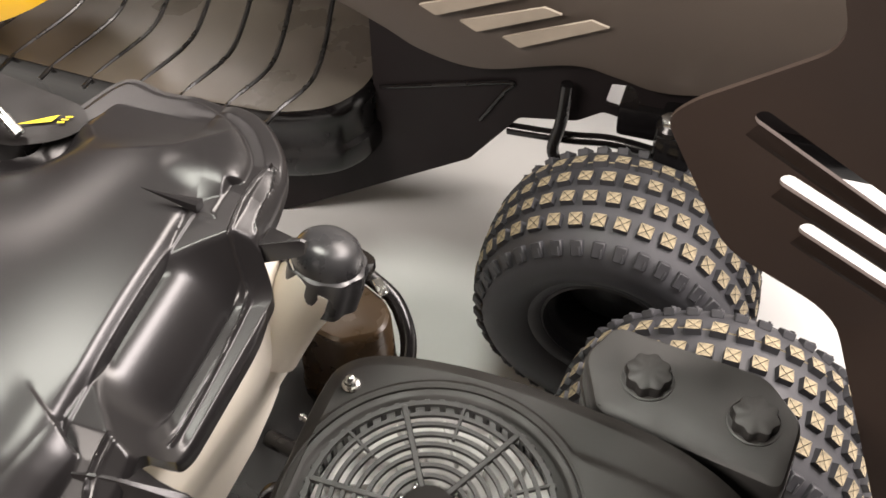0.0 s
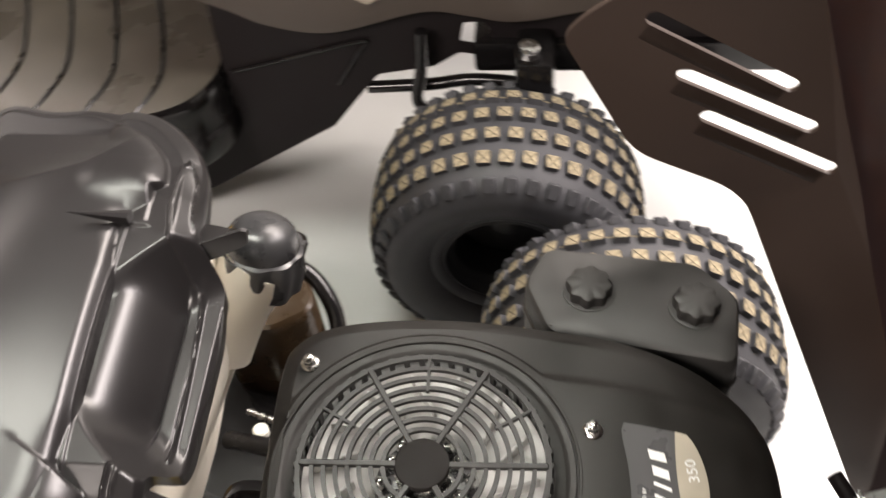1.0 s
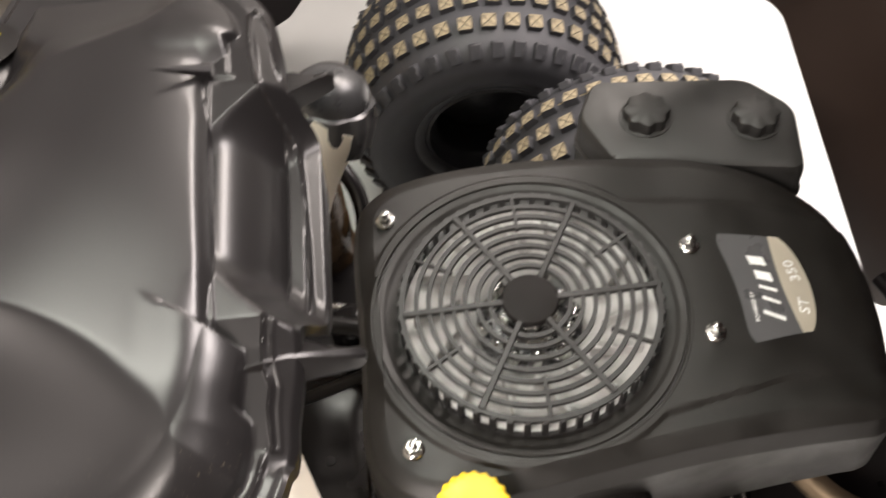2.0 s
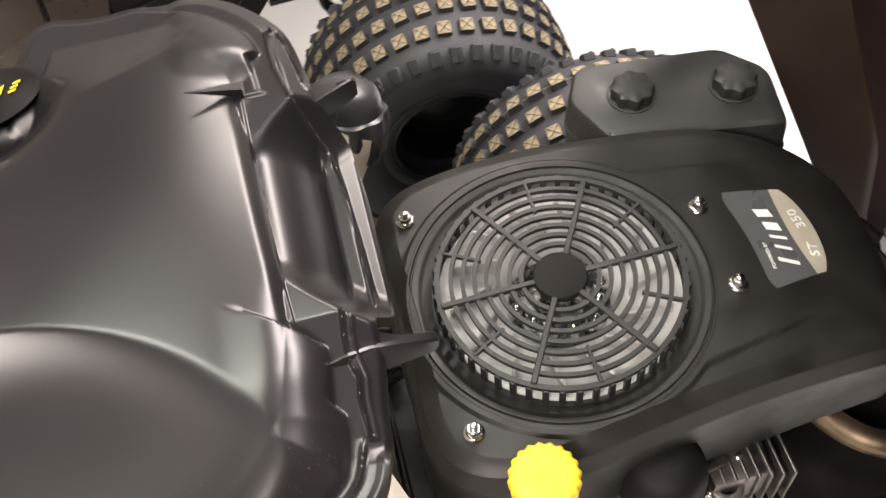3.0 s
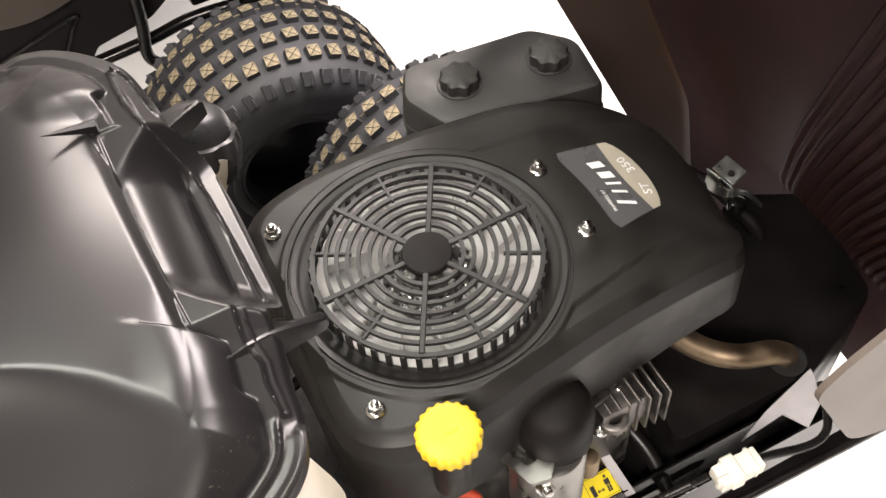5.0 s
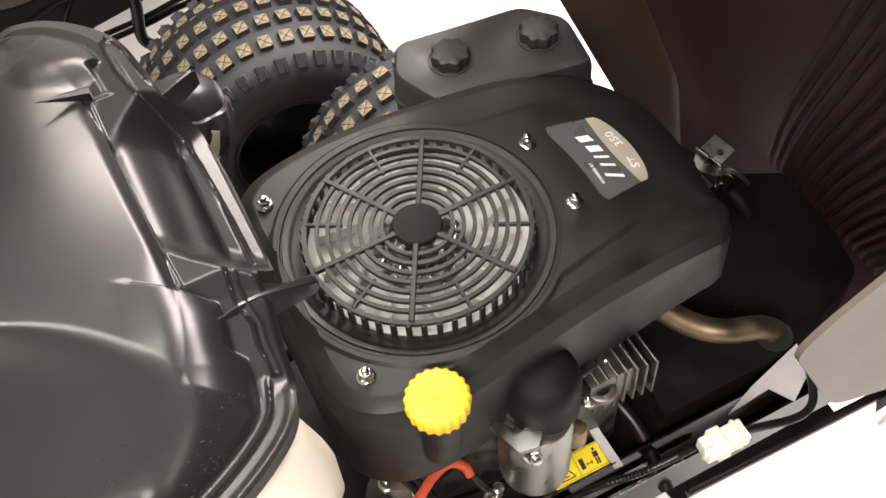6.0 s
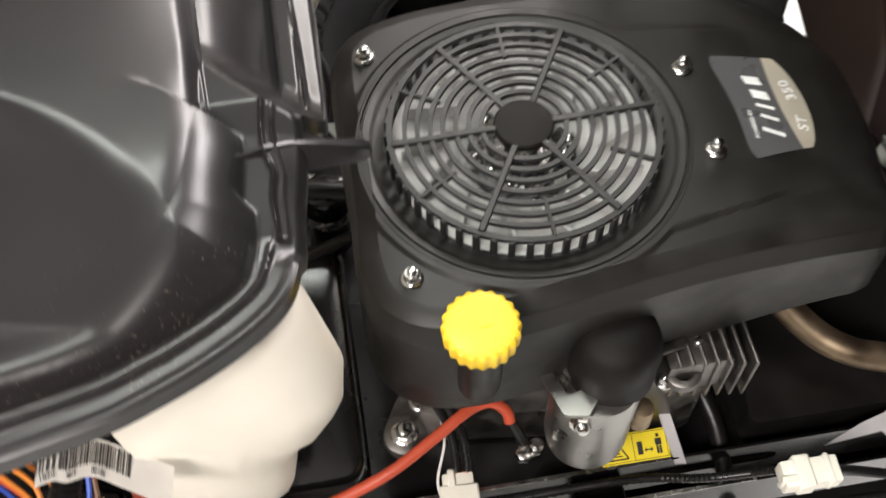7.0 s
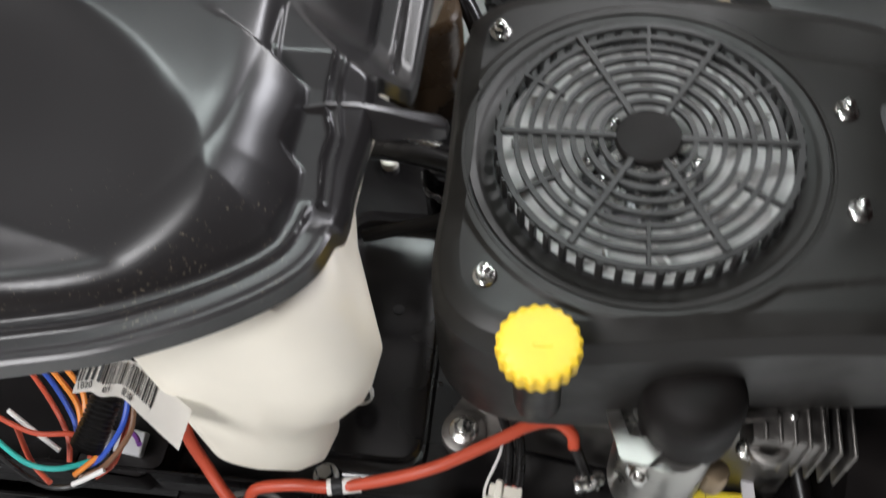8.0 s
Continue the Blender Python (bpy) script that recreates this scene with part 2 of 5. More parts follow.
# ---- the room ----
def build_room():
    bm = B()
    box(bm, (0, 0, FLOOR - 0.05), (14, 14, 0.1))
    solo("floor", bm, FLOORMAT, "pale grey polished shop floor", "floor", kind="structure")
    # Unseen ceiling, dark so that only the lamps show in reflections.
    bm = B()
    box(bm, (0, 0, 2.65), (14, 14, 0.1))
    solo("ceiling", bm, CEILING, "plain dark unseen shop ceiling", "ceiling", kind="structure")
    # Unseen walls; the south and west ones are brown to warm the reflections.
    for name, c, s in (("wall_north", (0, 6.95, 0.975), (13.8, 0.1, 3.25)), ("wall_south", (0, -6.95, 0.975), (13.8, 0.1, 3.25)),
                       ("wall_east", (6.95, 0, 0.975), (0.1, 14, 3.25)), ("wall_west", (-6.95, 0, 0.975), (0.1, 14, 3.25))):
        bm = B()
        box(bm, c, s)
        solo(name, bm, DARKWALL if name in ("wall_south", "wall_west") else WALLPAINT, "plain unseen shop wall", "wall", kind="structure")


build_room()


# ---- engine ----
engine = thing("engine", (0.05, 0, -0.30), "black lawn tractor engine with round fan grille under the open hood", "engine")
COVER_LINE = [(-0.121, 0.06), (-0.116, 0.092), (-0.085, 0.113), (-0.02, 0.128), (0.05, 0.132), (0.12, 0.130), (0.185, 0.116), (0.228, 0.088), (0.245, 0.03),
              (0.241, -0.030), (0.229, -0.060), (0.219, -0.069), (0.205, -0.0725), (0.165, -0.080), (0.10, -0.094), (0.04, -0.111), (-0.02, -0.127), (-0.06, -0.130), (-0.088, -0.117), (-0.101, -0.090), (-0.108, -0.03)]


def cover_top(x, y):
    """Height of the engine cover's top: a raised round field with a tongue to the front, which falls away."""
    f = max(0.0, x - 0.105)
    s = min(1.0, max(0.0, (y + 0.075) / 0.07))
    z = (-2.1 * f * f - 0.6 * max(0.0, f - 0.07) * f) * (0.22 + 0.78 * s * s * (3 - 2 * s))
    r = math.hypot(x, y) - 0.1095
    if x > 0.03:
        near = -0.0725 + 0.33 * (x - 0.081) - y
        r = min(r, max(near, y - 0.087)) if x > 0.06 else r
    t = min(1.0, max(0.0, r / 0.0035))
    return z - 0.0024 * t * t * (3 - 2 * t) - 0.02 * max(0.0, r)


def build_cover():
    line = [Vector((p[0], p[1], 0)) for p in spline([(x, y, 0) for x, y in COVER_LINE], 16, True)]
    n = len(line)

    def inset(d, z):
        out = []
        for i, p in enumerate(line):
            t = (line[(i + 1) % n] - line[i - 1]).normalized()
            q = p - Vector((-t.y, t.x, 0)) * d
            k = min(1.0, max(0.0, (q.x - 0.06) / 0.15))
            out.append(Vector((q.x, q.y, cover_top(q.x, q.y) + z * (1 - 0.28 * k * (z < -0.03)))))
        return out

    bm = B()
    outer = [inset(-0.004, -0.112), inset(-0.006, -0.104), inset(-0.005, -0.060), inset(-0.0045, -0.0215), inset(-0.0042, -0.0200), inset(-0.0035, -0.0190), inset(-0.0002, -0.0066),
             inset(0.0008, -0.0050), inset(0.0025, -0.0040), inset(0.0070, -0.0020), inset(0.0120, 0.0)]
    rows = loft(bm, outer, True, False, False)
    edge = rows[-1]
    # circular well that the grille sits in
    R = [0.1060, 0.1045, 0.1038, 0.1030, 0.1022, 0.1015, 0.099, 0.0975, 0.0965, 0.0945, 0.0885]
    Z = [0.0, 0.0, -0.0016, -0.0016, -0.0002, -0.0004, -0.0008, -0.0012, -0.0020, -0.0028, -0.0045]
    ang = [math.atan2(v.co.y, v.co.x) for v in edge]
    prev = edge
    # rows close together over the step of the raised field
    for s in range(1, 29):
        ring = []
        for v, a in zip(edge, ang):
            r0 = math.hypot(v.co.x, v.co.y)
            span = max(0.0, r0 - 0.1150)
            r = r0 - span * s / 18 if s < 18 else min(r0, 0.1150) - (min(r0, 0.1150) - 0.1065) * (s - 18) / 10
            x, y = r * math.cos(a), r * math.sin(a)
            ring.append(bm.verts.new((x, y, cover_top(x, y) - 0.00001 * s)))
        for i in range(n):
            bm.faces.new((prev[i], prev[(i + 1) % n], ring[(i + 1) % n], ring[i]))
        prev = ring
    for r, z in zip(R, Z):
        ring = [bm.verts.new((r * math.cos(a), r * math.sin(a), z)) for a in ang]
        for i in range(n):
            bm.faces.new((prev[i], prev[(i + 1) % n], ring[(i + 1) % n], ring[i]))
        prev = ring
    ring = [bm.verts.new((0.0885 * math.cos(a), 0.0885 * math.sin(a), -0.05)) for a in ang]
    for i in range(n):
        bm.faces.new((prev[i], prev[(i + 1) % n], ring[(i + 1) % n], ring[i]))
    part("cover", bm, COVER, engine, "matt black plastic engine cover", smooth=24)


def build_grille():
    bm = B()
    top, thick = 0.0125, 0.0035
    rings = [(0.0185 + 0.008 * k, 0.0015) for k in range(1, 8)]

    def annulus(r0, r1, z0, z1, n=96):
        loops = [[Vector((r * math.cos(a * math.tau / n), r * math.sin(a * math.tau / n), z)) for a in range(n)] for r, z in ((r0, z0), (r1, z0), (r1, z1), (r0, z1))]
        rows = [[bm.verts.new(p) for p in lp] for lp in loops]
        for q in range(4):
            a, b = rows[q], rows[(q + 1) % 4]
            for i in range(n):
                bm.faces.new((a[i], a[(i + 1) % n], b[(i + 1) % n], b[i]))

    for r, h in rings:
        annulus(r - h, r + h, top - thick, top)
    annulus(0.0822, 0.0858, top - 0.004, top - 0.0005)
    base = 68.5
    for k in range(6):
        a = radians(base - 60 * k)
        box(bm, (0.0495 * math.cos(a), 0.0495 * math.sin(a), top - 0.0012), (0.068, 0.0042, 0.0042), 0.0006, turn(0, 0, math.degrees(a)), 1)
        a = radians(base - 60 * k - 30)
        box(bm, (0.0695 * math.cos(a), 0.0695 * math.sin(a), top - 0.0016), (0.028, 0.0024, 0.0036), 0.0004, turn(0, 0, math.degrees(a)), 1)
    for k in range(50):
        a = math.tau * (k + 0.3) / 50
        box(bm, (0.0858 * math.cos(a), 0.0858 * math.sin(a), 0.0015), (0.0034, 0.0042, 0.019), 0.0006, turn(0, 0, math.degrees(a)), 1)
    lathe(bm, [(0.0850, -0.0075), (0.0935, -0.0070), (0.0935, -0.0050), (0.088, -0.0045), (0.0850, -0.0050)], (0, 0, 0), 96, None, False, False)
    part("fan_grille", bm, GRILLE, engine, "round black slotted fan grille with six spokes")
    bm = B()
    lathe(bm, [(0.0185, top - 0.004), (0.0190, top), (0.0180, top + 0.0012), (0.012, top + 0.0022), (0.004, top + 0.0026)], (0, 0, 0), 40)
    part("grille_hub", bm, BOSS, engine, "plain black disc at the grille's middle")
    # fan wheel below
    bm = B()
    lathe(bm, [(0.036, -0.024), (0.043, -0.016), (0.050, -0.0125), (0.074, -0.0100), (0.0842, -0.0066), (0.0842, -0.030), (0.036, -0.040)], (0, 0, 0), 64)
    fan = part("flywheel_fan", bm, FAN, engine, "pale fan wheel seen through the grille")
    blade = B()
    box(blade, (0, 0, 0), (0.034, 0.0024, 0.011), 0.0006, None, 1)
    me = mesh_of("fan_blade", blade, FAN)
    for k in range(14):
        a = math.tau * k / 14
        part("fan_blade", me, FAN, fan).matrix_basis = Matrix.Translation((0.062 * math.cos(a), 0.062 * math.sin(a), -0.006)) @ Matrix.Rotation(a + 0.5, 4, "Z")
    bm = B()
    lathe(bm, [(0.0358, -0.030), (0.0358, -0.0215), (0.031, -0.0185), (0.012, -0.0185)], (0, 0, 0), 48)
    part("flywheel", bm, FLYWHEEL, fan, "dark cast flywheel with bright bolts")
    bm = B()
    lathe(bm, [(0.022, -0.020), (0.022, -0.012), (0.019, -0.009), (0.012, -0.009), (0.011, -0.001), (0.004, 0.000)], (0, 0, 0), 6)
    part("flywheel_nut", bm, STEEL, fan, "bright steel flywheel nut")
    screw = B()
    lathe(screw, [(0.0054, -0.010), (0.0054, 0.001), (0.0032, 0.0035), (0.0012, 0.0045)], (0, 0, 0), 6)
    me = mesh_of("fan_screw", screw, STEEL)
    for k in range(12):
        a = math.tau * k / 12 + 0.2
        r = 0.0275 if k % 2 else 0.0315
        part("fan_screw", me, STEEL, fan).matrix_basis = Matrix.Translation((r * math.cos(a), r * math.sin(a), -0.014 + 0.002 * (k % 3))) @ Matrix.Rotation(0.22, 4, Vector((math.cos(2.4 * k), math.sin(2.4 * k), 0)))


def bolt(x, y, z, name="cover_bolt", r=0.0069, parent=None, axis=None):
    bm = B()
    ax = axis if axis is not None else turn(0, 0, random.uniform(0, 60))
    lathe(bm, [(r * 1.0, 0), (r * 1.02, 0.0010), (r * 0.95, 0.0018), (r * 0.70, 0.0026)], (x, y, z), 28, ax)
    lathe(bm, [(r * 0.70, 0.0018), (r * 0.72, 0.0062), (r * 0.62, 0.0072)], (x, y, z), 6, ax)
    lathe(bm, [(r * 0.44, 0.006), (r * 0.42, 0.0098), (r * 0.3, 0.0104)], (x, y, z), 14, ax)
    return part(name, bm, STEEL, parent or engine, "bright zinc-plated flange nut")


def build_decal():
    near0, far0, far1, near1 = Vector((0.140, -0.025)), Vector((0.123, 0.060)), Vector((0.173, 0.062)), Vector((0.187, -0.008))

    def at(a, b, w=0.0):
        """a runs along the decal, away from the camera's side; b from the grille to the front."""
        p = (near0.lerp(far0, a)).lerp(near1.lerp(far1, a), b)
        p += Vector((0.0085, 0.002)) * (4 * a * (1 - a)) * (0.55 + 0.45 * b)
        return Vector((p.x, p.y, cover_top(p.x, p.y) + 0.0008 + w))

    def sheet(b0, b1, w, name, material, parent, label, n=14):
        bm = B()
        rows = [[at(i / n, b0(i / n) + (b1(i / n) - b0(i / n)) * j / 4, w) for j in range(5)] for i in range(n + 1)]
        loft(bm, rows, False)
        return part(name, bm, material, parent, label, smooth=60)

    decal = sheet(lambda a: 0.10 * (2 * a - 1) ** 8, lambda a: 1.0 - 0.05 * (2 * a - 1) ** 8, 0.0, "decal", DECALGREY, engine, "dark grey decal with a silver band")
    sheet(lambda a: 0.60 + 0.20 * (2 * a - 1) ** 2, lambda a: 1.0 - 0.04 * (2 * a - 1) ** 8, 0.0005, "decal_band", DECALSILVER, decal, "silver band of the decal")

    def lay(a, b, w=0.0011):
        # lettering runs along the decal, its tops towards the grille
        c = at(a, b, w)
        du = (at(a + 0.04, b, w) - at(a - 0.04, b, w)).normalized()
        dv = (at(a, b - 0.04, w) - at(a, b + 0.04, w)).normalized()
        nz = du.cross(dv).normalized()
        dv = nz.cross(du)
        return Matrix(((du.x, dv.x, nz.x, c.x), (du.y, dv.y, nz.y, c.y), (du.z, dv.z, nz.z, c.z), (0, 0, 0, 1)))

    words("ST", 0.0112, lay(0.26, 0.84), LETTER, decal, depth=0.0002)
    words("350", 0.0112, lay(0.62, 0.82), LETTER, decal, depth=0.0002)
    words("POWERED BY", 0.0036, lay(0.30, 0.16), LETTER, decal, depth=0.0002)
    # the maker's mark as plain slanted strokes
    for a, w, h in ((0.20, 0.0032, 0.015), (0.34, 0.0026, 0.012), (0.45, 0.0026, 0.012), (0.57, 0.0070, 0.011), (0.72, 0.0070, 0.011)):
        bm = B()
        m = lay(a, 0.40, 0.0011)
        bm.faces.new([bm.verts.new(m @ Vector((p, q, 0))) for p, q in ((-w / 2 - 0.002, -h / 2), (w / 2 - 0.002, -h / 2), (w / 2 + 0.002, h / 2), (-w / 2 + 0.002, h / 2))])
        part("mark_stroke", bm, LETTER, decal, smooth=0)


def build_filter_box():
    bm = B()
    line = [(0.052, 0.222), (0.172, 0.224), (0.205, 0.196), (0.206, 0.136), (0.066, 0.142), (0.040, 0.186)]

    def ring(grow, z, sink=0.0):
        c = Vector((0.125, 0.177))
        pts = [c + (Vector(p) - c) * (1 + grow) for p in line]
        return [Vector((p.x, p.y, z - (0.012 if p.y < 0.160 else 0.0) * sink)) for p in rounded(pts, 0.010, 5)]

    loft(bm, [ring(0.03, -0.13), ring(0.028, -0.062), ring(0.046, -0.0605), ring(0.046, -0.0565), ring(0.024, -0.055), ring(0.020, -0.032, 0.3), ring(0.008, -0.0272, 0.2), ring(-0.015, -0.0248, 0.1), ring(-0.10, -0.0235)])
    ob = part("filter_box", bm, BOX, engine, "black plastic box with two star knobs")
    bm = B()
    box(bm, (0.130, 0.1475, -0.026), (0.130, 0.0022, 0.0028), 0.0008, turn(0, 0, -1), 1)
    part("box_rib", bm, BOX, ob)
    for x, y in ((0.091, 0.184), (0.173, 0.181)):
        bm = B()
        n = 96

        def star(r, z):
            return [Vector((x + r * (1 + 0.075 * math.cos(8 * a)) * math.cos(a), y + r * (1 + 0.075 * math.cos(8 * a)) * math.sin(a), z)) for a in (k * math.tau / n for k in range(n))]

        loft(bm, [star(0.0165, -0.026), star(0.0168, -0.016), star(0.0160, -0.0135), star(0.0145, -0.0128), star(0.006, -0.0118)])
        part("knob", bm, BOX, ob, "black eight-lobed screw knob")
        bm = B()
        lathe(bm, [(0.0205, -0.0265), (0.0205, -0.0225), (0.0190, -0.0222), (0.0188, -0.0255)], (x, y, 0), 40, None, False, False)
        part("knob_recess", bm, BOX, ob)


def build_dipstick():
    bm = B()
    cx, cy, n = -0.034, -0.142, 144

    def lobe(r, z, f=0.032):
        return [Vector((cx + r * (1 + f * math.cos(20 * a)) * math.cos(a), cy + r * (1 + f * math.cos(20 * a)) * math.sin(a), z)) for a in (k * math.tau / n for k in range(n))]

    loft(bm, [lobe(0.0200, 0.0055), lobe(0.0212, 0.0075), lobe(0.0218, 0.0170), lobe(0.0213, 0.0192), lobe(0.0200, 0.0203, 0.025), lobe(0.0165, 0.0206, 0), lobe(0.008, 0.0208, 0), lobe(0.0030, 0.0203, 0)])
    cap = part("oil_cap", bm, YELLOW, engine, "bright yellow ribbed oil filler cap")
    bm = B()
    box(bm, (cx + 0.002, cy - 0.001, 0.0204), (0.010, 0.0022, 0.0012), 0.0004, turn(0, 0, 10), 1)
    part("cap_ridge", bm, YELLOW, cap)
    bm = B()
    sweep(bm, [(cx, cy, 0.001), (cx, cy + 0.003, -0.05), (cx, cy + 0.015, -0.088), (cx + 0.002, cy + 0.045, -0.116), (cx + 0.006, cy + 0.09, -0.13)], 0.0135, 20)
    part("filler_tube", bm, COVER, engine, "black oil filler tube")


def build_lower_engine():
    # crankcase under the cover
    bm = B()
    box(bm, (0.03, 0.0, -0.20), (0.22, 0.20, 0.16), 0.02)
    part("crankcase", bm, ALLOY, engine, "dull cast aluminium crankcase")
    # starter motor with its boss under the cover
    bm = B()
    lathe(bm, [(0.024, -0.196), (0.0285, -0.192), (0.0298, -0.182), (0.0298, -0.10), (0.028, -0.095)], (0.044, -0.125, 0), 48)
    st = part("starter_motor", bm, STARTER, engine, "bright steel starter motor can")
    bm = B()
    plate(bm, rounded([(0.002, -0.118), (0.0185, -0.1535), (0.034, -0.1545), (0.047, -0.136), (0.020, -0.112)], 0.002, 2), [[(0.012, -0.121), (0.0195, -0.120), (0.031, -0.1365), (0.0225, -0.1405)]], lambda u, v, w: Vector((u, v, -0.0915 + w)), 0.004)
    part("starter_bracket", bm, STARTER, st, "plated starter bracket")
    bolt(0.0315, -0.1505, -0.1085, "starter_nut", 0.0082, st, turn(60, 0, 0))
    bm = B()
    lathe(bm, [(0.026, -0.106), (0.0290, -0.103), (0.0298, -0.097), (0.0298, -0.066), (0.0290, -0.060), (0.0262, -0.051), (0.0200, -0.0455), (0.0120, -0.0430), (0.004, -0.0424)], (0.0525, -0.1165, 0), 48)
    part("cover_boss", bm, BOSS, engine, "rounded black boss of the cover")
    # cylinder head with fins
    fin = B()
    box(fin, (0, 0, 0), (0.0024, 0.066, 0.052), 0.0008, turn(0, 0, 8), 1)
    fin_mesh = mesh_of("cooling_fin", fin, ALLOY)
    bm = B()
    box(bm, (0.112, -0.090, -0.124), (0.046, 0.052, 0.040), 0.004, turn(0, 0, 8))
    lathe(bm, [(0.0125, -0.124), (0.0125, -0.1165), (0.0110, -0.1155), (0.0075, -0.1155), (0.0060, -0.1175), (0.0060, -0.124)], (0.1045, -0.1140, 0), 28)
    box(bm, (0.090, -0.106, -0.098), (0.030, 0.007, 0.005), 0.001, turn(0, 0, 18), 1)
    head = part("cylinder_head", bm, ALLOY, engine, "cast aluminium cylinder head")
    for k in range(7):
        part("cooling_fin", fin_mesh, ALLOY, head).matrix_basis = Matrix.Translation((0.096 + 0.0085 * k, -0.084, -0.128))
    bolt(0.1150, -0.0985, -0.1120, "head_bolt", 0.0065, head)
    bolt(0.0935, -0.1150, -0.1300, "head_bolt", 0.0065, head)
    bm = B()
    lathe(bm, [(0.009, -0.16), (0.009, -0.14), (0.0075, -0.137), (0.004, -0.136)], (0.080, -0.126, -0.01), 20, None)
    part("brass_plug", bm, EXHAUST, engine, "small brass plug beside the starter")
    # exhaust pipe
    bm = B()
    sweep(bm, [(0.180, -0.008, -0.165), (0.205, -0.028, -0.185), (0.232, -0.050, -0.200), (0.258, -0.064, -0.205), (0.290, -0.068, -0.212), (0.312, -0.066, -0.235)], 0.0115, 20)
    part("exhaust_pipe", bm, EXHAUST, engine, "heat-tinted bent exhaust pipe")
    # mounting lug below the filler tube
    bm = B()
    plate(bm, rounded([(-0.106, -0.116), (-0.094, -0.132), (-0.074, -0.126), (-0.050, -0.098), (-0.030, -0.090), (-0.030, -0.066), (-0.075, -0.068), (-0.092, -0.080)], 0.009, 4), [], lambda u, v, w: Vector((u, v, -0.222 + w)), 0.008)
    lathe(bm, [(0.0165, -0.218), (0.0160, -0.210), (0.0125, -0.2085)], (-0.0875, -0.1145, 0), 28)
    box(bm, (-0.010, -0.080, -0.19), (0.085, 0.03, 0.06), 0.008)
    box(bm, (-0.048, -0.090, -0.175), (0.016, 0.022, 0.09), 0.005, turn(0, 0, 15))
    lug = part("engine_lug", bm, ALLOY, engine, "cast engine mounting lug")
    bolt(-0.0875, -0.1145, -0.2088, "lug_bolt", 0.0105, lug)
    bolt(-0.0765, -0.088, -0.2142, "lug_bolt", 0.008, lug)


def build_engine():
    build_cover()
    build_grille()
    for x, y in ((-0.101, 0.072), (0.108, 0.050), (0.119, -0.017), (-0.072, -0.099)):
        bolt(x, y, cover_top(x, y))
    build_decal()
    build_filter_box()
    build_dipstick()
    build_lower_engine()


build_engine()


# ---- console over the fuel tank ----
from mathutils import geometry


console = thing("console", (-0.30, -0.035, 0.13), "satin black moulded plastic dashboard console, dusty, over the fuel tank", "console")
AXIS = radians(7.5)     # the tractor's axis lies turned by this against the engine's


def tractor(u, v, z):
    """World place of a point along and across the tractor."""
    return Vector((u * math.cos(AXIS) - v * math.sin(AXIS), u * math.sin(AXIS) + v * math.cos(AXIS), z))


# the rim's outline, along and across the tractor
CONSOLE_LINE = [(-0.1280, -0.1035), (-0.1276, -0.0810), (-0.1255, -0.0765), (-0.1195, -0.0715), (-0.1168, -0.0640), (-0.1160, -0.0200), (-0.1159, 0.0200), (-0.1180, 0.0450), (-0.1197, 0.0590), (-0.1290, 0.0705), (-0.1320, 0.0745),
                (-0.1337, 0.0950), (-0.1368, 0.1160), (-0.1402, 0.1320), (-0.1465, 0.1465), (-0.1570, 0.1605), (-0.1705, 0.1740), (-0.1880, 0.1845), (-0.2120, 0.1880), (-0.2565, 0.1845), (-0.2950, 0.1880),
                (-0.3140, 0.1430), (-0.3340, 0.1050), (-0.4400, 0.1080), (-0.5920, 0.0980), (-0.6280, -0.0180), (-0.5780, -0.1760), (-0.4540, -0.2310), (-0.3340, -0.2350), (-0.2360, -0.2180), (-0.1965, -0.2051), (-0.1628, -0.1873), (-0.1422, -0.1689), (-0.1340, -0.1440), (-0.1320, -0.1260)]


def smoothstep(a, b, x):
    t = np.clip((x - a) / (b - a), 0.0, 1.0)
    return t * t * (3 - 2 * t)


def off_line(u, v, pts):
    """Distance of each place from a broken line."""
    best = np.full(np.shape(u), 9.0)
    for (a, b), (c, e) in zip(pts, pts[1:]):
        k = np.clip(((u - a) * (c - a) + (v - b) * (e - b)) / ((c - a) ** 2 + (e - b) ** 2), 0, 1)
        best = np.minimum(best, np.hypot(u - a - k * (c - a), v - b - k * (e - b)))
    return best


def bead(dist, width):
    return 0.5 + 0.5 * np.cos(math.pi * np.clip(dist / width, 0, 1))


RIM_LEVEL = ((-0.40, -0.150, -0.140, -0.117, -0.095, -0.080, 0.070, 0.100, 0.130, 0.30), (0.1410, 0.1410, 0.1425, 0.1500, 0.1575, 0.1640, 0.1670, 0.1650, 0.1600, 0.1560))
PAD_IN = [(-0.1500, 0.1340), (-0.1530, 0.1310), (-0.1530, 0.1150), (-0.1518, 0.0940), (-0.1466, 0.0680), (-0.1312, 0.0500), (-0.1285, 0.0300), (-0.1262, -0.0200), (-0.1254, -0.0620)]
PAD_OUT = [(-0.1500, 0.1340), (-0.1462, 0.1320), (-0.1415, 0.1170), (-0.1385, 0.0930), (-0.1372, 0.0860), (-0.1325, 0.0745)]
LOW_RIB = [(-0.1432, -0.0800), (-0.1450, -0.0930), (-0.1450, -0.1040), (-0.1420, -0.1130), (-0.1440, -0.1230), (-0.1434, -0.1410)]
LOW_RIB_OUT = [(-0.1392, -0.0815), (-0.1406, -0.0930), (-0.1400, -0.1030), (-0.1382, -0.1130), (-0.1400, -0.1230), (-0.1402, -0.1410), (-0.1434, -0.1410)]


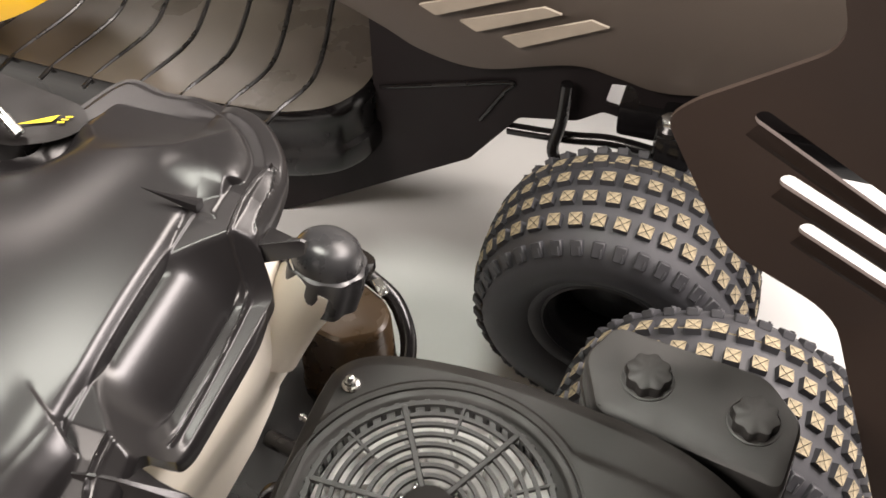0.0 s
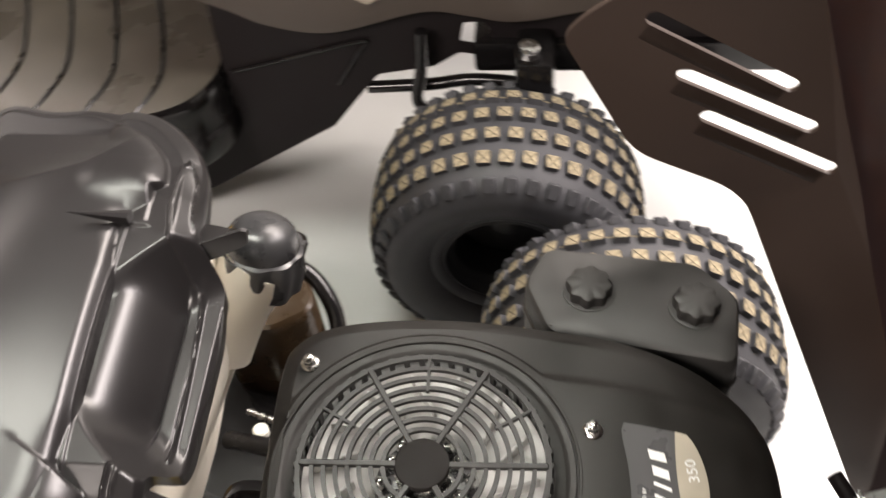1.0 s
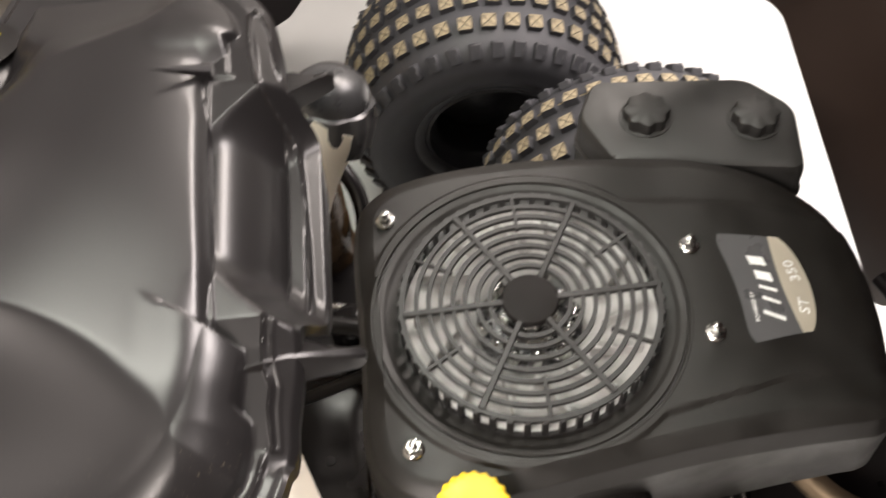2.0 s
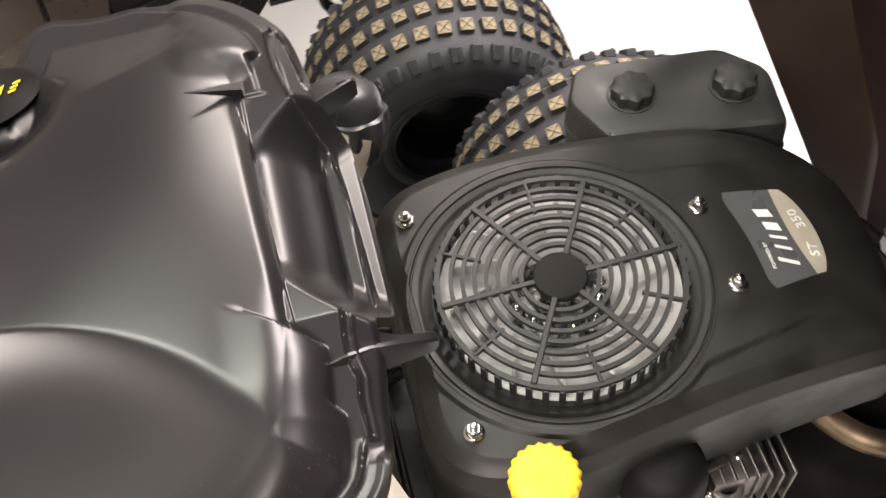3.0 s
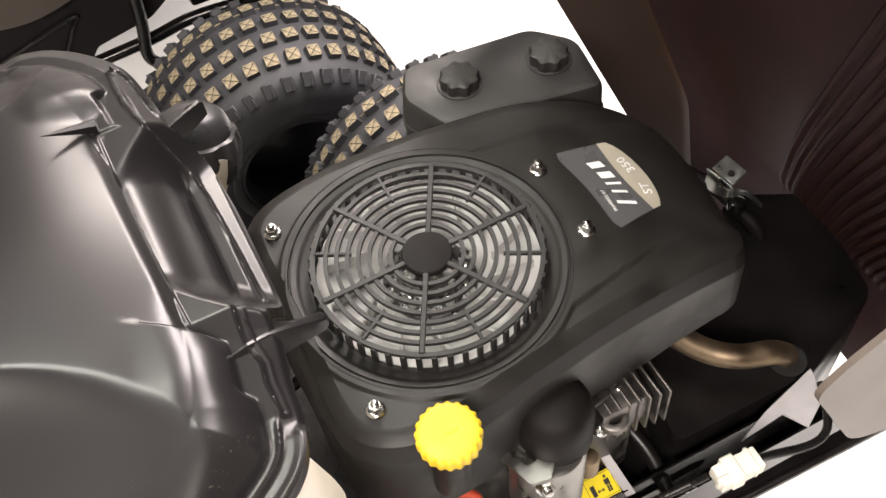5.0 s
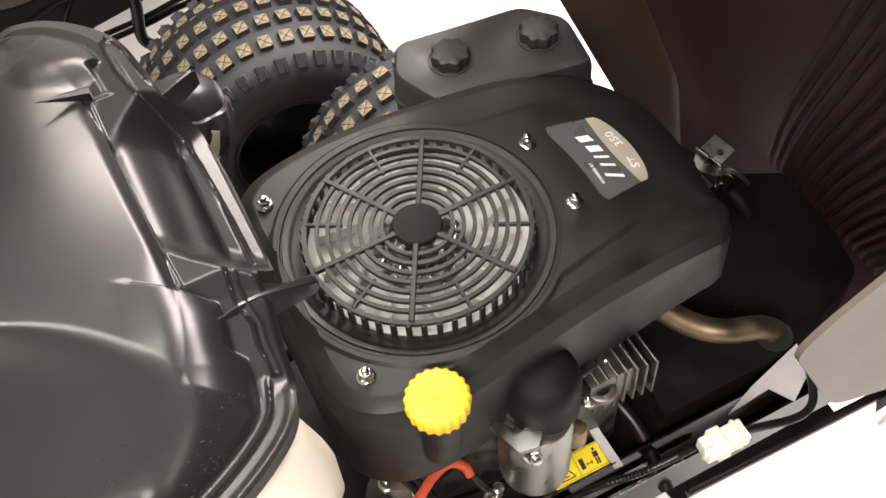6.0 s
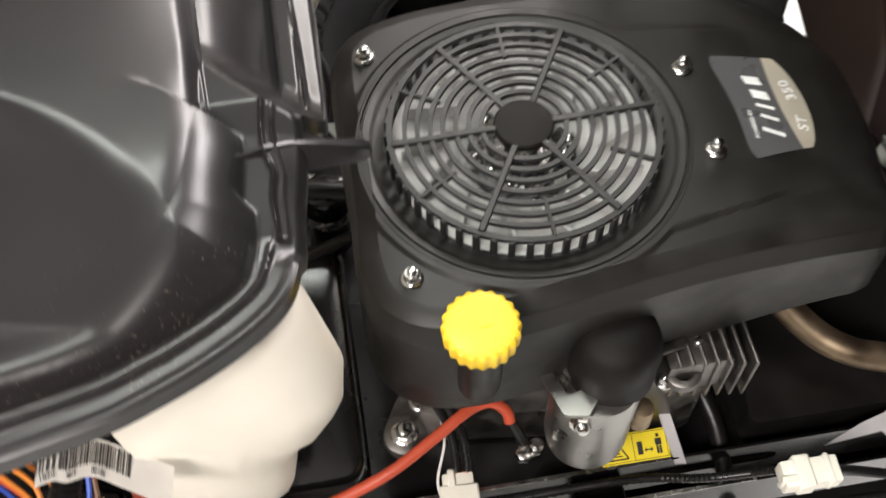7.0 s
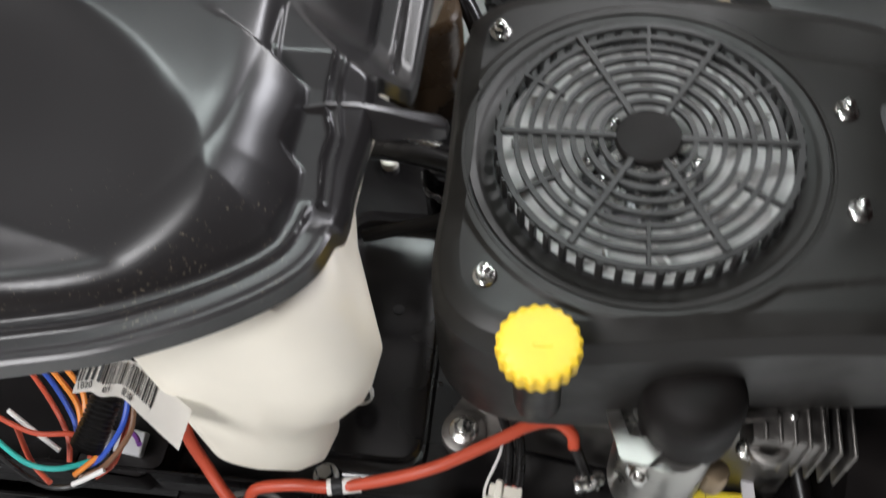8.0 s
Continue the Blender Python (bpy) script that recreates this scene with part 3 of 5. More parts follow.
def console_z(x, y, d, deep):
    """Height of the console skin at d inside its rim; deep is the same distance, evened out."""
    u = x * math.cos(AXIS) + y * math.sin(AXIS)
    v = -x * math.sin(AXIS) + y * math.cos(AXIS)
    level = np.interp(v, *RIM_LEVEL)
    front = smoothstep(-0.24, -0.20, u)
    level = 0.1410 + (level - 0.1410) * np.maximum(front, smoothstep(0.10, 0.13, v) * 0.8)
    # the main skin, arched from the rim inwards
    t = np.clip((d - 0.0180) / 0.040, 0, 1)
    skin = 0.1408 + 0.030 * (1 - (1 - t) ** 2.4) + 0.024 * (1 - np.exp(-np.maximum(0.0, deep - 0.045) / 0.075))
    hump = level + 0.0128 * (1 - np.exp(-np.maximum(0.0, d - 0.020) / 0.010)) - 0.045 * (1 - smoothstep(0.030, 0.115, v))
    k = 0.008
    mix = np.clip(0.5 + 0.5 * (hump - skin) / k, 0, 1)
    skin = np.where(v > 0.0, skin * (1 - mix) + hump * mix + k * mix * (1 - mix) * smoothstep(0.02, 0.08, v), skin)
    # rim: outer bead, flat, and a raised line along it
    low = smoothstep(-0.155, -0.145, v)
    rim = level + 0.0012 * (smoothstep(0.0, 0.0022, d) - smoothstep(0.0035, 0.0065, d)) * (1 - low) + 0.0022 * bead(np.abs(d - 0.0135), 0.0024) * (1 - smoothstep(-0.150, -0.140, v))
    rim -= np.maximum(0.0, 0.013 - d) * (0.85 * smoothstep(0.03, 0.06, v) * (1 - 0.6 * smoothstep(0.10, 0.14, v)) + 0.45 * low * (1 - smoothstep(-0.06, 0.0, v))) * front
    rim = rim - 0.004 * smoothstep(0.003, 0.0, d) * low * front
    # sunk pocket with sloping ends, its floor falling to a raised lip along the rim
    floor_z = 0.1605 - 0.0365 * np.clip((u + 0.1710) / 0.0325, 0, 1) ** 1.7
    lip = smoothstep(-0.1385, -0.1362, u)
    floor_z = floor_z + (0.1282 - floor_z) * lip
    floor_z = floor_z - 0.0016 * smoothstep(-0.1290, -0.1275, u) - 0.22 * np.maximum(0.0, u + 0.1270)
    floor_z = floor_z - 0.003 * smoothstep(-0.1185, -0.1160, u)
    end_a = 0.1262 + 1.77 * ((v - u) * 0.70711 - 0.1278)
    end_b = 0.1262 + 1.50 * ((-v - u) * 0.70711 - 0.1318)
    k = 0.0036
    walls = np.maximum(end_a, end_b)
    mix = np.clip(0.5 + 0.5 * (walls - floor_z) / (4 * k), 0, 1)
    pocket = floor_z * (1 - mix) + walls * mix + 4 * k * mix * (1 - mix)
    inner = (v > -0.105) & (v < 0.090)
    mix = np.clip(0.5 + 0.5 * (rim - pocket) / k, 0, 1)
    rim = np.where(inner, rim * (1 - mix) + pocket * mix - k * mix * (1 - mix), rim)
    # raised pad above the pocket and the ribs beside the finger
    pad = off_line(u, v, PAD_IN)
    rim = rim + 0.0021 * bead(pad, 0.0016) + 0.0024 * bead(off_line(u, v, PAD_OUT), 0.0016) + 0.0022 * bead(off_line(u, v, LOW_RIB), 0.0016) + 0.0012 * bead(off_line(u, v, LOW_RIB_OUT), 0.0016)
    # where the skin ends: at the foot line of the rim, or at the crease above the pocket
    step_v = -0.0719 - 0.567 * (u + 0.195)
    crease = u - (-0.1703 - 0.0404 * v) + 0.0016 * (1 - ((v + 0.006) / 0.082) ** 2)
    foot_up = 0.0040 + 0.0175 * smoothstep(-0.235, -0.190, u) + 0.0080 * smoothstep(0.070, 0.080, v) * (1 - smoothstep(0.105, 0.112, v))
    foot_low = 0.0180 + 0.0068 * smoothstep(-0.130, -0.122, v)
    on_up, on_low = smoothstep(-0.0003, 0.0030, d - foot_up), smoothstep(-0.0003, 0.0040, d - foot_low)
    on_band = 1 - smoothstep(-0.0008, 0.0008, crease)
    w_up, w_low = smoothstep(0.0742, 0.0764, v), smoothstep(0.0008, -0.0008, v - step_v)
    on = on_up * w_up + (1 - w_up) * (on_low * w_low + on_band * (1 - w_low))
    roll = 0.0045 * smoothstep(-0.0100, 0.0, crease) ** 2 * (1 - w_up) * (1 - w_low) * (u > -0.19)
    raised = 0.0042 * w_low * smoothstep(-0.204, -0.168, u) * smoothstep(-0.150, -0.110, v)
    top = np.maximum(skin - roll + raised, rim + 0.0015)
    z = rim + (top - rim) * on
    # knee scoops on both sides, their floors falling outwards
    for cu, cv, tilt, ru, rv, side in ((-0.294, -0.128, -16.5, 0.112, 0.062, -1), (-0.306, 0.165, 0.0, 0.118, 0.068, 1)):
        ca, sa = math.cos(radians(tilt)), math.sin(radians(tilt))
        du, dv = u - cu, v - cv
        e = np.hypot((du * ca + dv * sa) / ru, (dv * ca - du * sa) / rv)
        w = (dv * ca - du * sa) * side
        base = np.maximum(0.1500, 0.1600 - 0.36 * w) if side < 0 else np.maximum(level + 0.0015, 0.1560 - 0.28 * w)
        z = z + np.where(e < 1.04, np.minimum(0.0, base - z) * (1 - np.minimum(1.0, e / 1.03) ** 6), 0.0) * on
    return z


def build_console():
    loop = [tractor(a, b, 0) for a, b in CONSOLE_LINE]
    fine = np.array([(p[0], p[1]) for p in spline(loop, 30, True)])
    fine = np.vstack([fine, fine[:1]])
    arc = np.concatenate([[0], np.cumsum(np.hypot(*(fine[1:] - fine[:-1]).T))])
    n = int(arc[-1] / 0.0017)
    at = np.linspace(0, arc[-1], n, endpoint=False)
    line = np.stack([np.interp(at, arc, fine[:, 0]), np.interp(at, arc, fine[:, 1])], 1)
    tan = np.roll(line, -3, 0) - np.roll(line, 3, 0)
    tan /= np.hypot(*tan.T)[:, None]
    nrm = np.stack([-tan[:, 1], tan[:, 0]], 1)

    def inside(P, A2):
        E2 = np.roll(A2, -1, 0) - A2
        L2 = np.maximum((E2 * E2).sum(1), 1e-12)
        out = np.empty(len(P))
        for k in range(0, len(P), 2000):
            w = P[k:k + 2000, None, :] - A2[None]
            t = np.clip((w * E2).sum(2) / L2, 0, 1)
            out[k:k + 2000] = np.sqrt(((w - t[..., None] * E2) ** 2).sum(2).min(1))
        return out

    def within(P, A2):
        x0, y0 = A2.T
        x1, y1 = np.roll(A2, -1, 0).T
        hit = np.zeros(len(P), bool)
        for a, b, c, e in zip(x0, y0, x1, y1):
            if b != e:
                hit ^= ((b > P[:, 1]) != (e > P[:, 1])) & (P[:, 0] < (c - a) * (P[:, 1] - b) / (e - b) + a)
        return hit

    # the distance from the rim, evened out over a few centimetres
    coarse = line[::6]
    step, gx, gy = 0.004, np.arange(-0.68, -0.06, 0.004), np.arange(-0.34, 0.23, 0.004)
    P = np.stack(np.meshgrid(gx, gy, indexing="ij"), 2).reshape(-1, 2)
    field = (inside(P, coarse) * within(P, coarse)).reshape(len(gx), len(gy))
    ker = np.exp(-0.5 * (np.arange(-14, 15) / 5.5) ** 2)
    ker /= ker.sum()
    for ax in (0, 1):
        field = np.apply_along_axis(lambda r: np.convolve(r, ker, "same"), ax, field)

    def heights(Q, d):
        fx, fy = (Q[:, 0] - gx[0]) / step, (Q[:, 1] - gy[0]) / step
        i, j = fx.astype(int), fy.astype(int)
        fx, fy = fx - i, fy - j
        deep = (field[i, j] * (1 - fx) + field[i + 1, j] * fx) * (1 - fy) + (field[i, j + 1] * (1 - fx) + field[i + 1, j + 1] * fx) * fy
        return console_z(Q[:, 0], Q[:, 1], d, deep)

    def row(Q, z):
        return [Vector((x, y, h)) for (x, y), h in zip(Q, z)]

    edge = heights(line, np.zeros(n))
    loops = [row(line + nrm * 0.012, edge - 0.012), row(line + nrm * 0.003, edge - 0.012), row(line + nrm * 0.0005, edge - 0.0115), row(line, edge - 0.004)]
    ds = [0.0, 0.0010, 0.0020, 0.0030, 0.0042]
    for d in ds:
        loops.append(row(line + nrm * d, heights(line + nrm * d, np.full(n, d))))
    bm = B()
    rows = loft(bm, loops, True, False, False)
    rim = rows[-1]
    # the field inside the edge: rows along the crease, a close net over the moulded front, a wider one behind
    rim_line = line + nrm * ds[-1]
    seeds = []
    for c in (-0.0080, -0.0060, -0.0042, -0.0030, -0.0021, -0.0014, -0.0008, -0.0003, 0.0002, 0.0007, 0.0013):
        v = np.arange(-0.088, 0.0755, 0.0014)
        u = -0.1703 - 0.0404 * v - 0.0016 * (1 - ((v + 0.006) / 0.082) ** 2) + c
        seeds.append(np.stack([u * math.cos(AXIS) - v * math.sin(AXIS), u * math.sin(AXIS) + v * math.cos(AXIS)], 1))
    for d in np.arange(0.0052, 0.0262, 0.0010):
        q = line + nrm * d
        v = -q[:, 0] * math.sin(AXIS) + q[:, 1] * math.cos(AXIS)
        seeds.append(q[(v < -0.157) | (v > 0.143)])
    i, j = np.meshgrid(np.arange(75), np.arange(310), indexing="ij")
    u, v = (-0.1900 + 0.00105 * i + 0.0005 * (j % 2)).ravel(), (-0.157 + 0.00097 * j).ravel()
    seeds.append(np.stack([u * math.cos(AXIS) - v * math.sin(AXIS), u * math.sin(AXIS) + v * math.cos(AXIS)], 1))
    i, j = np.meshgrid(np.arange(230), np.arange(260), indexing="ij")
    seeds.append(np.stack([-0.60 + 0.0024 * i + 0.0012 * (j % 2), -0.31 + 0.0021 * j], 2).reshape(-1, 2))
    flat, cells = [tuple(p) for p in rim_line], {}

    def free(x, y, gap):
        i, j = int(x / 0.0025), int(y / 0.0025)
        for a in (i - 1, i, i + 1):
            for b in (j - 1, j, j + 1):
                for c, e in cells.get((a, b), ()):
                    if (c - x) ** 2 + (e - y) ** 2 < gap * gap:
                        return False
        return True

    def put(x, y):
        cells.setdefault((int(x / 0.0025), int(y / 0.0025)), []).append((x, y))

    for p in flat:
        put(*p)
    for k, S in enumerate(seeds):
        S = S[S[:, 0] > -0.48]
        S = S[within(S, rim_line)]
        S = S[inside(S, line) > ds[-1] + 0.0006]
        gap = (0.0004, 0.0007, 0.0013)[max(0, k - len(seeds) + 3)]
        for x, y in S:
            if free(x, y, gap):
                put(x, y)
                flat.append((float(x), float(y)))
    k = len(rim)
    pts, _, tris, *_ = geometry.delaunay_2d_cdt([Vector(p) for p in flat], [(i, (i + 1) % k) for i in range(k)], [], 1, 1e-7)
    Q = np.array([(p.x, p.y) for p in pts])
    zs = heights(Q, inside(Q, line))
    first = k if len(pts) == len(flat) else 0
    vs = (rim if first else []) + [bm.verts.new((x, y, z)) for (x, y), z in zip(Q[first:], zs[first:])]
    for t in tris:
        bm.faces.new([vs[i] for i in t])
    part("shell", bm, DASH, console, "satin black console shell with a raised rim", smooth=50)

    # tapered fingers that stand over the rim, each with a sharp back
    def finger(stations, label):
        bm = B()
        loft(bm, [[tractor(u + du, v + dv, z + dz) for du, dv, dz in prof] for u, v, z, prof in stations])
        part("rim_finger", bm, DASH, console, label, smooth=22)

    def tent(near, far, fall_near, fall_far, flat):
        return [(0, -near, -fall_near), (0, far, -fall_far), (0, flat * 1.6, -0.0012), (0, flat, 0), (0, -flat, 0), (0, -flat * 1.6, -0.0010)]

    finger([(-0.1545, -0.1035, 0.1560, tent(0.004, 0.006, 0.006, 0.006, 0.0006)), (-0.1450, -0.1020, 0.1575, tent(0.009, 0.014, 0.010, 0.008, 0.0008)), (-0.1330, -0.0985, 0.1535, tent(0.0095, 0.016, 0.012, 0.010, 0.0009)),
            (-0.1180, -0.0940, 0.1440, tent(0.0072, 0.0090, 0.010, 0.009, 0.0014)), (-0.1080, -0.0910, 0.1375, tent(0.0062, 0.0062, 0.0085, 0.0075, 0.0020)), (-0.1015, -0.0892, 0.1335, tent(0.0055, 0.0050, 0.0075, 0.0065, 0.0022)), (-0.0985, -0.0885, 0.1308, tent(0.0036, 0.0034, 0.005, 0.0045, 0.0016)), (-0.0976, -0.0883, 0.1285, tent(0.0018, 0.0018, 0.002, 0.002, 0.0008))],
           "tapered finger with a sharp back, over the rim")
    finger([(-0.1350, 0.0722, 0.1525, tent(0.0035, 0.020, 0.014, 0.004, 0.0006)), (-0.1300, 0.0748, 0.1525, tent(0.0042, 0.018, 0.014, 0.005, 0.0008)), (-0.1180, 0.0812, 0.1520, tent(0.0045, 0.0105, 0.013, 0.007, 0.0009)),
            (-0.1090, 0.0862, 0.1512, tent(0.0050, 0.0045, 0.011, 0.008, 0.0012)), (-0.1062, 0.0872, 0.1490, tent(0.0042, 0.0025, 0.008, 0.006, 0.0012))],
           "short finger with a sharp back, over the rim")
    bm = B()
    loft(bm, [[Vector((-0.180 - 0.030 * f, 0.0545 - 0.015 * f + y * 0.0034 * (1 - f), 0.1715 + 0.0185 * f + z * 0.0034 * (1 - f))) for y, z in ((-1, -1), (1, -1), (1.3, 0.7), (0.2, 1.2), (-0.8, 0.8))] for f in (0, 0.3, 0.6, 0.85, 0.97)])
    part("crease_ridge", bm, DASH, console, "sharp ridge at the end of the crease")


build_console()


# ---- fuel tank ----
def build_tank():
    tank = thing("fuel_tank", (-0.20, -0.03, -0.20), "milky white plastic fuel tank with a black cap", "fuel tank")
    bm = B()

    def sec(y, x1, ztop, zbot, x0=-0.262, lean=0.0):
        a = [x1 - 0.060, x1 - 0.048, x1 - 0.040, x1 - 0.014, x1, x1 - 0.003, x1 - 0.016]
        b = [-0.212, -0.203, -0.188, -0.163, -0.145, -0.150, -0.162]
        x = [p + (q - p) * lean for p, q in zip(a, b)]
        pts = rounded([(x0, zbot), (x[0], zbot), (x[1], zbot + 0.036), (x[2], -0.080), (x[3], -0.022), (x[4], 0.030), (x[5], 0.060), (x[6], ztop), (x0, ztop)], 0.014, 4)
        return [Vector((q.x, y, q.y)) for q in pts]

    loft(bm, [sec(-0.205, -0.152, 0.080, -0.118, -0.214), sec(-0.202, -0.132, 0.100, -0.135, -0.224), sec(-0.194, -0.116, 0.112, -0.150, -0.233), sec(-0.182, -0.107, 0.114, -0.160, -0.240), sec(-0.165, -0.107, 0.114, -0.168, -0.244), sec(-0.14, -0.116, 0.114, -0.175, -0.248, 0.15),
              sec(-0.115, -0.122, 0.114, -0.177, -0.26, 0.5), sec(-0.09, -0.127, 0.114, -0.178, -0.27, 0.85), sec(-0.06, -0.129, 0.114, -0.178, -0.27, 1.0), sec(0.0, -0.129, 0.114, -0.178, -0.27, 1.0), sec(0.06, -0.134, 0.108, -0.165, -0.27, 1.0), sec(0.09, -0.142, 0.10, -0.15, -0.27, 1.0), sec(0.105, -0.160, 0.092, -0.14, -0.27, 1.0)])
    for p in bm.verts:
        low = float(smoothstep(0.005, -0.050, p.co.z))
        front = float(smoothstep(-0.10, -0.20, p.co.y))
        p.co.y += 0.007 * low * front
        p.co.x += (0.001 * math.exp(-((p.co.z - 0.022) / 0.022) ** 2) - 0.007 * math.exp(-((p.co.z + 0.060) / 0.026) ** 2)) * front * float(smoothstep(-0.19, -0.14, p.co.x))
    part("body", bm, TANK, tank)
    bm = B()
    sweep(bm, [(-0.165, 0.06, 0.02), (-0.152, 0.082, 0.05), (-0.132, 0.101, 0.08)], 0.0265, 24)
    part("neck", bm, TANK, tank, "white filler neck")
    ax = turn(-14, 10, 0)
    bm = B()
    n = 96
    m = Matrix.Translation((-0.132, 0.105, 0.080)) @ ax.to_4x4()

    def lobe(r, z, f):
        return [m @ Vector((r * (1 + f * math.cos(9 * a)) * math.cos(a), r * (1 + f * math.cos(9 * a)) * math.sin(a), z)) for a in (k * math.tau / n for k in range(n))]

    loft(bm, [lobe(0.0285, -0.024, 0.05), lobe(0.0305, -0.002, 0.05), lobe(0.0285, 0.009, 0.03), lobe(0.026, 0.010, 0), lobe(0.0255, 0.014, 0), lobe(0.0225, 0.021, 0), lobe(0.017, 0.026, 0), lobe(0.009, 0.0285, 0), lobe(0.003, 0.029, 0)])
    part("tank_cap", bm, CAPPLASTIC, tank, "glossy black domed fuel cap")
    bm = B()
    lathe(bm, [(0.006, -0.014), (0.022, -0.014), (0.023, -0.004), (0.021, 0.0)], (-0.134, 0.139, 0.062), 32, turn(-40, 10, 0))
    part("cap_tether", bm, BLACKPAINT, tank, "black strap behind the cap")


build_tank()


# ---- hood, tipped open to the front ----
def build_hood():
    hood = thing("hood", tractor(0.40, 0, -0.35), "dark hood tipped open to the front, with slotted side panels", "hood")

    def vat(z):
        return 0.257 - 0.20 * max(0.0, -z - 0.02)

    outline = [(0.408, -0.40), (0.237, -0.003), (0.147, 0.043), (0.088, 0.158), (0.105, 0.178), (0.188, 0.240), (0.165, 0.31), (0.115, 0.445), (0.194, 0.445), (0.434, -0.242), (0.45, -0.40)]
    radii = [0.02, 0.03, 0.02, 0.012, 0.01, 0.02, 0.01, 0.01, 0.01, 0.03, 0.02]
    slots = (((0.151, 0.174), (0.253, 0.113)), ((0.177, 0.123), (0.275, 0.071)), ((0.199, 0.081), (0.299, 0.026)))

    def pill(a, b, h):
        a, b = Vector(a), Vector(b)
        d = (b - a).normalized()
        s = Vector((-d.y, d.x))
        out = []
        for c, base in ((b, 0), (a, math.pi)):
            for k in range(9):
                t = base - math.pi / 2 + math.pi * k / 8
                out.append(c + d * (h * math.cos(t)) + s * (h * math.sin(t)))
        return out

    for side in (1, -1):
        bm = B()
        plate(bm, rounded(outline, radii, 5), [pill(a, b, 0.0062) for a, b in slots], lambda u, v, w: tractor(u + (0.018 if side < 0 else 0), side * (vat(v) + w), v - (0.028 if side < 0 else 0)), 0.004)
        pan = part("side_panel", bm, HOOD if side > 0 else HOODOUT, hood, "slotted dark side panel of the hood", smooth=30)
        for a, b in slots:
            bm = B()
            a, b = Vector(a), Vector(b)
            d = (b - a).normalized()
            s = Vector((-d.y, d.x))
            rows = []
            for off, dy in ((-0.0062, 0.0), (-0.010, 0.0022), (-0.014, 0.003), (-0.019, 0.0004)):
                rows.append([tractor(q.x + (0.018 if side < 0 else 0), side * (vat(q.y) - 0.0008 - (dy if 0 < k < 10 else 0)), q.y - (0.028 if side < 0 else 0)) for k in range(11) for q in [a + (b - a) * (k / 10) + s * off]])
            loft(bm, rows, False)
            bmesh.ops.solidify(bm, geom=bm.faces[:], thickness=0.0015)
            part("louvre", bm, HOOD, pan)
    # ribbed inner top, leaning back over the engine
    bm = B()
    n = 38
    prof = [(q, (0, 1, 1, 0)[i % 4] if q < 0.090 else 0) for i in range(n * 4 + 1) for q in [-0.252 + 0.504 * i / (n * 4)]]
    rows = []
    for f, rib in ((-0.32, 0), (-0.12, 0), (-0.02, 0), (0.015, 1), (0.14, 1), (0.26, 1), (0.40, 1), (0.55, 1), (0.66, 1), (0.74, 0.4), (0.80, 0), (1.0, 0)):
        row = []
        for v, h in prof:
            top = 0.43
            z = -0.242 + (top + 0.242) * f if f > 0 else -0.242 + 0.5 * f
            u = 0.434 - 0.35 * (z + 0.242) if f > 0 else 0.434 - 0.05 * (z + 0.242)
            w = v - 0.41 * max(0.0, z + 0.242) * (1 - (v / 0.252) ** 6)
            row.append(tractor(u - 0.0045 * h * rib - 0.022 * (abs(v) / 0.252) ** 10, w * vat(z) / 0.257, z))
        rows.append(row)
    loft(bm, rows, False)
    bmesh.ops.solidify(bm, geom=bm.faces[:], thickness=-0.003)
    part("top_panel", bm, LINER, hood, "ribbed inner face of the hood top", smooth=30)
    bm = B()
    skin = [[q + tractor(0.010, 0, 0.005) for q in row[::2]] for row in rows[2:]]
    for row in skin:
        for k, q in enumerate(row):
            e = abs(k / (len(row) - 1) * 2 - 1) ** 10
            row[k] = q + tractor(-0.006 * e, 0.004 * e * (1 if k > len(row) / 2 else -1), 0)
    loft(bm, skin, False)
    bmesh.ops.solidify(bm, geom=bm.faces[:], thickness=-0.003)
    part("top_skin", bm, BODYYELLOW, hood, "yellow lacquered outer skin of the hood", smooth=60)
    # hinge bracket at the foot of the hood
    bm = B()
    box(bm, (0.3535, 0.129, -0.203), (0.022, 0.028, 0.0025), 0.001, turn(6, -10, 20), 1)
    box(bm, (0.3415, 0.1255, -0.2085), (0.0025, 0.034, 0.011), 0.001, turn(0, -20, 20), 1)
    br = part("hinge_bracket", bm, ZINC, hood, "bright folded hinge bracket with a round hole")
    # Black disc for the dark inside of the bracket's hole.
    bm = B()
    lathe(bm, [(0.0034, -0.0010), (0.0034, 0.0012), (0.002, 0.0014)], (0.3525, 0.1235, -0.2015), 16)
    part("hinge_hole_disc", bm, INK, br)
    # curved edge strip that wraps the stud
    bm = B()
    path = spline([(0.333, 0.136, -0.209), (0.337, 0.121, -0.209), (0.345, 0.110, -0.209), (0.355, 0.107, -0.208), (0.362, 0.099, -0.210), (0.367, 0.084, -0.214)], 6)
    strip = []
    for k, q in enumerate(path):
        f = 1 - 0.75 * k / (len(path) - 1)
        strip.append([q + Vector((0.0012, 0.0006, 0)), q + Vector((-0.0012, -0.0006, 0.0006)), q + Vector((-0.0045, -0.004, -0.011)) * f, q + Vector((-0.0020, -0.003, -0.012)) * f])
    loft(bm, strip)
    part("hinge_strip", bm, ZINC, br, "curved bright edge strip")
    bm = B()
    lathe(bm, [(0.0088, -0.01), (0.0092, -0.003), (0.0078, 0.002), (0.003, 0.0042)], (0.346, 0.096, -0.213), 24)
    part("hinge_knob", bm, BLACKPAINT, br, "round glossy black stud")
    bm = B()
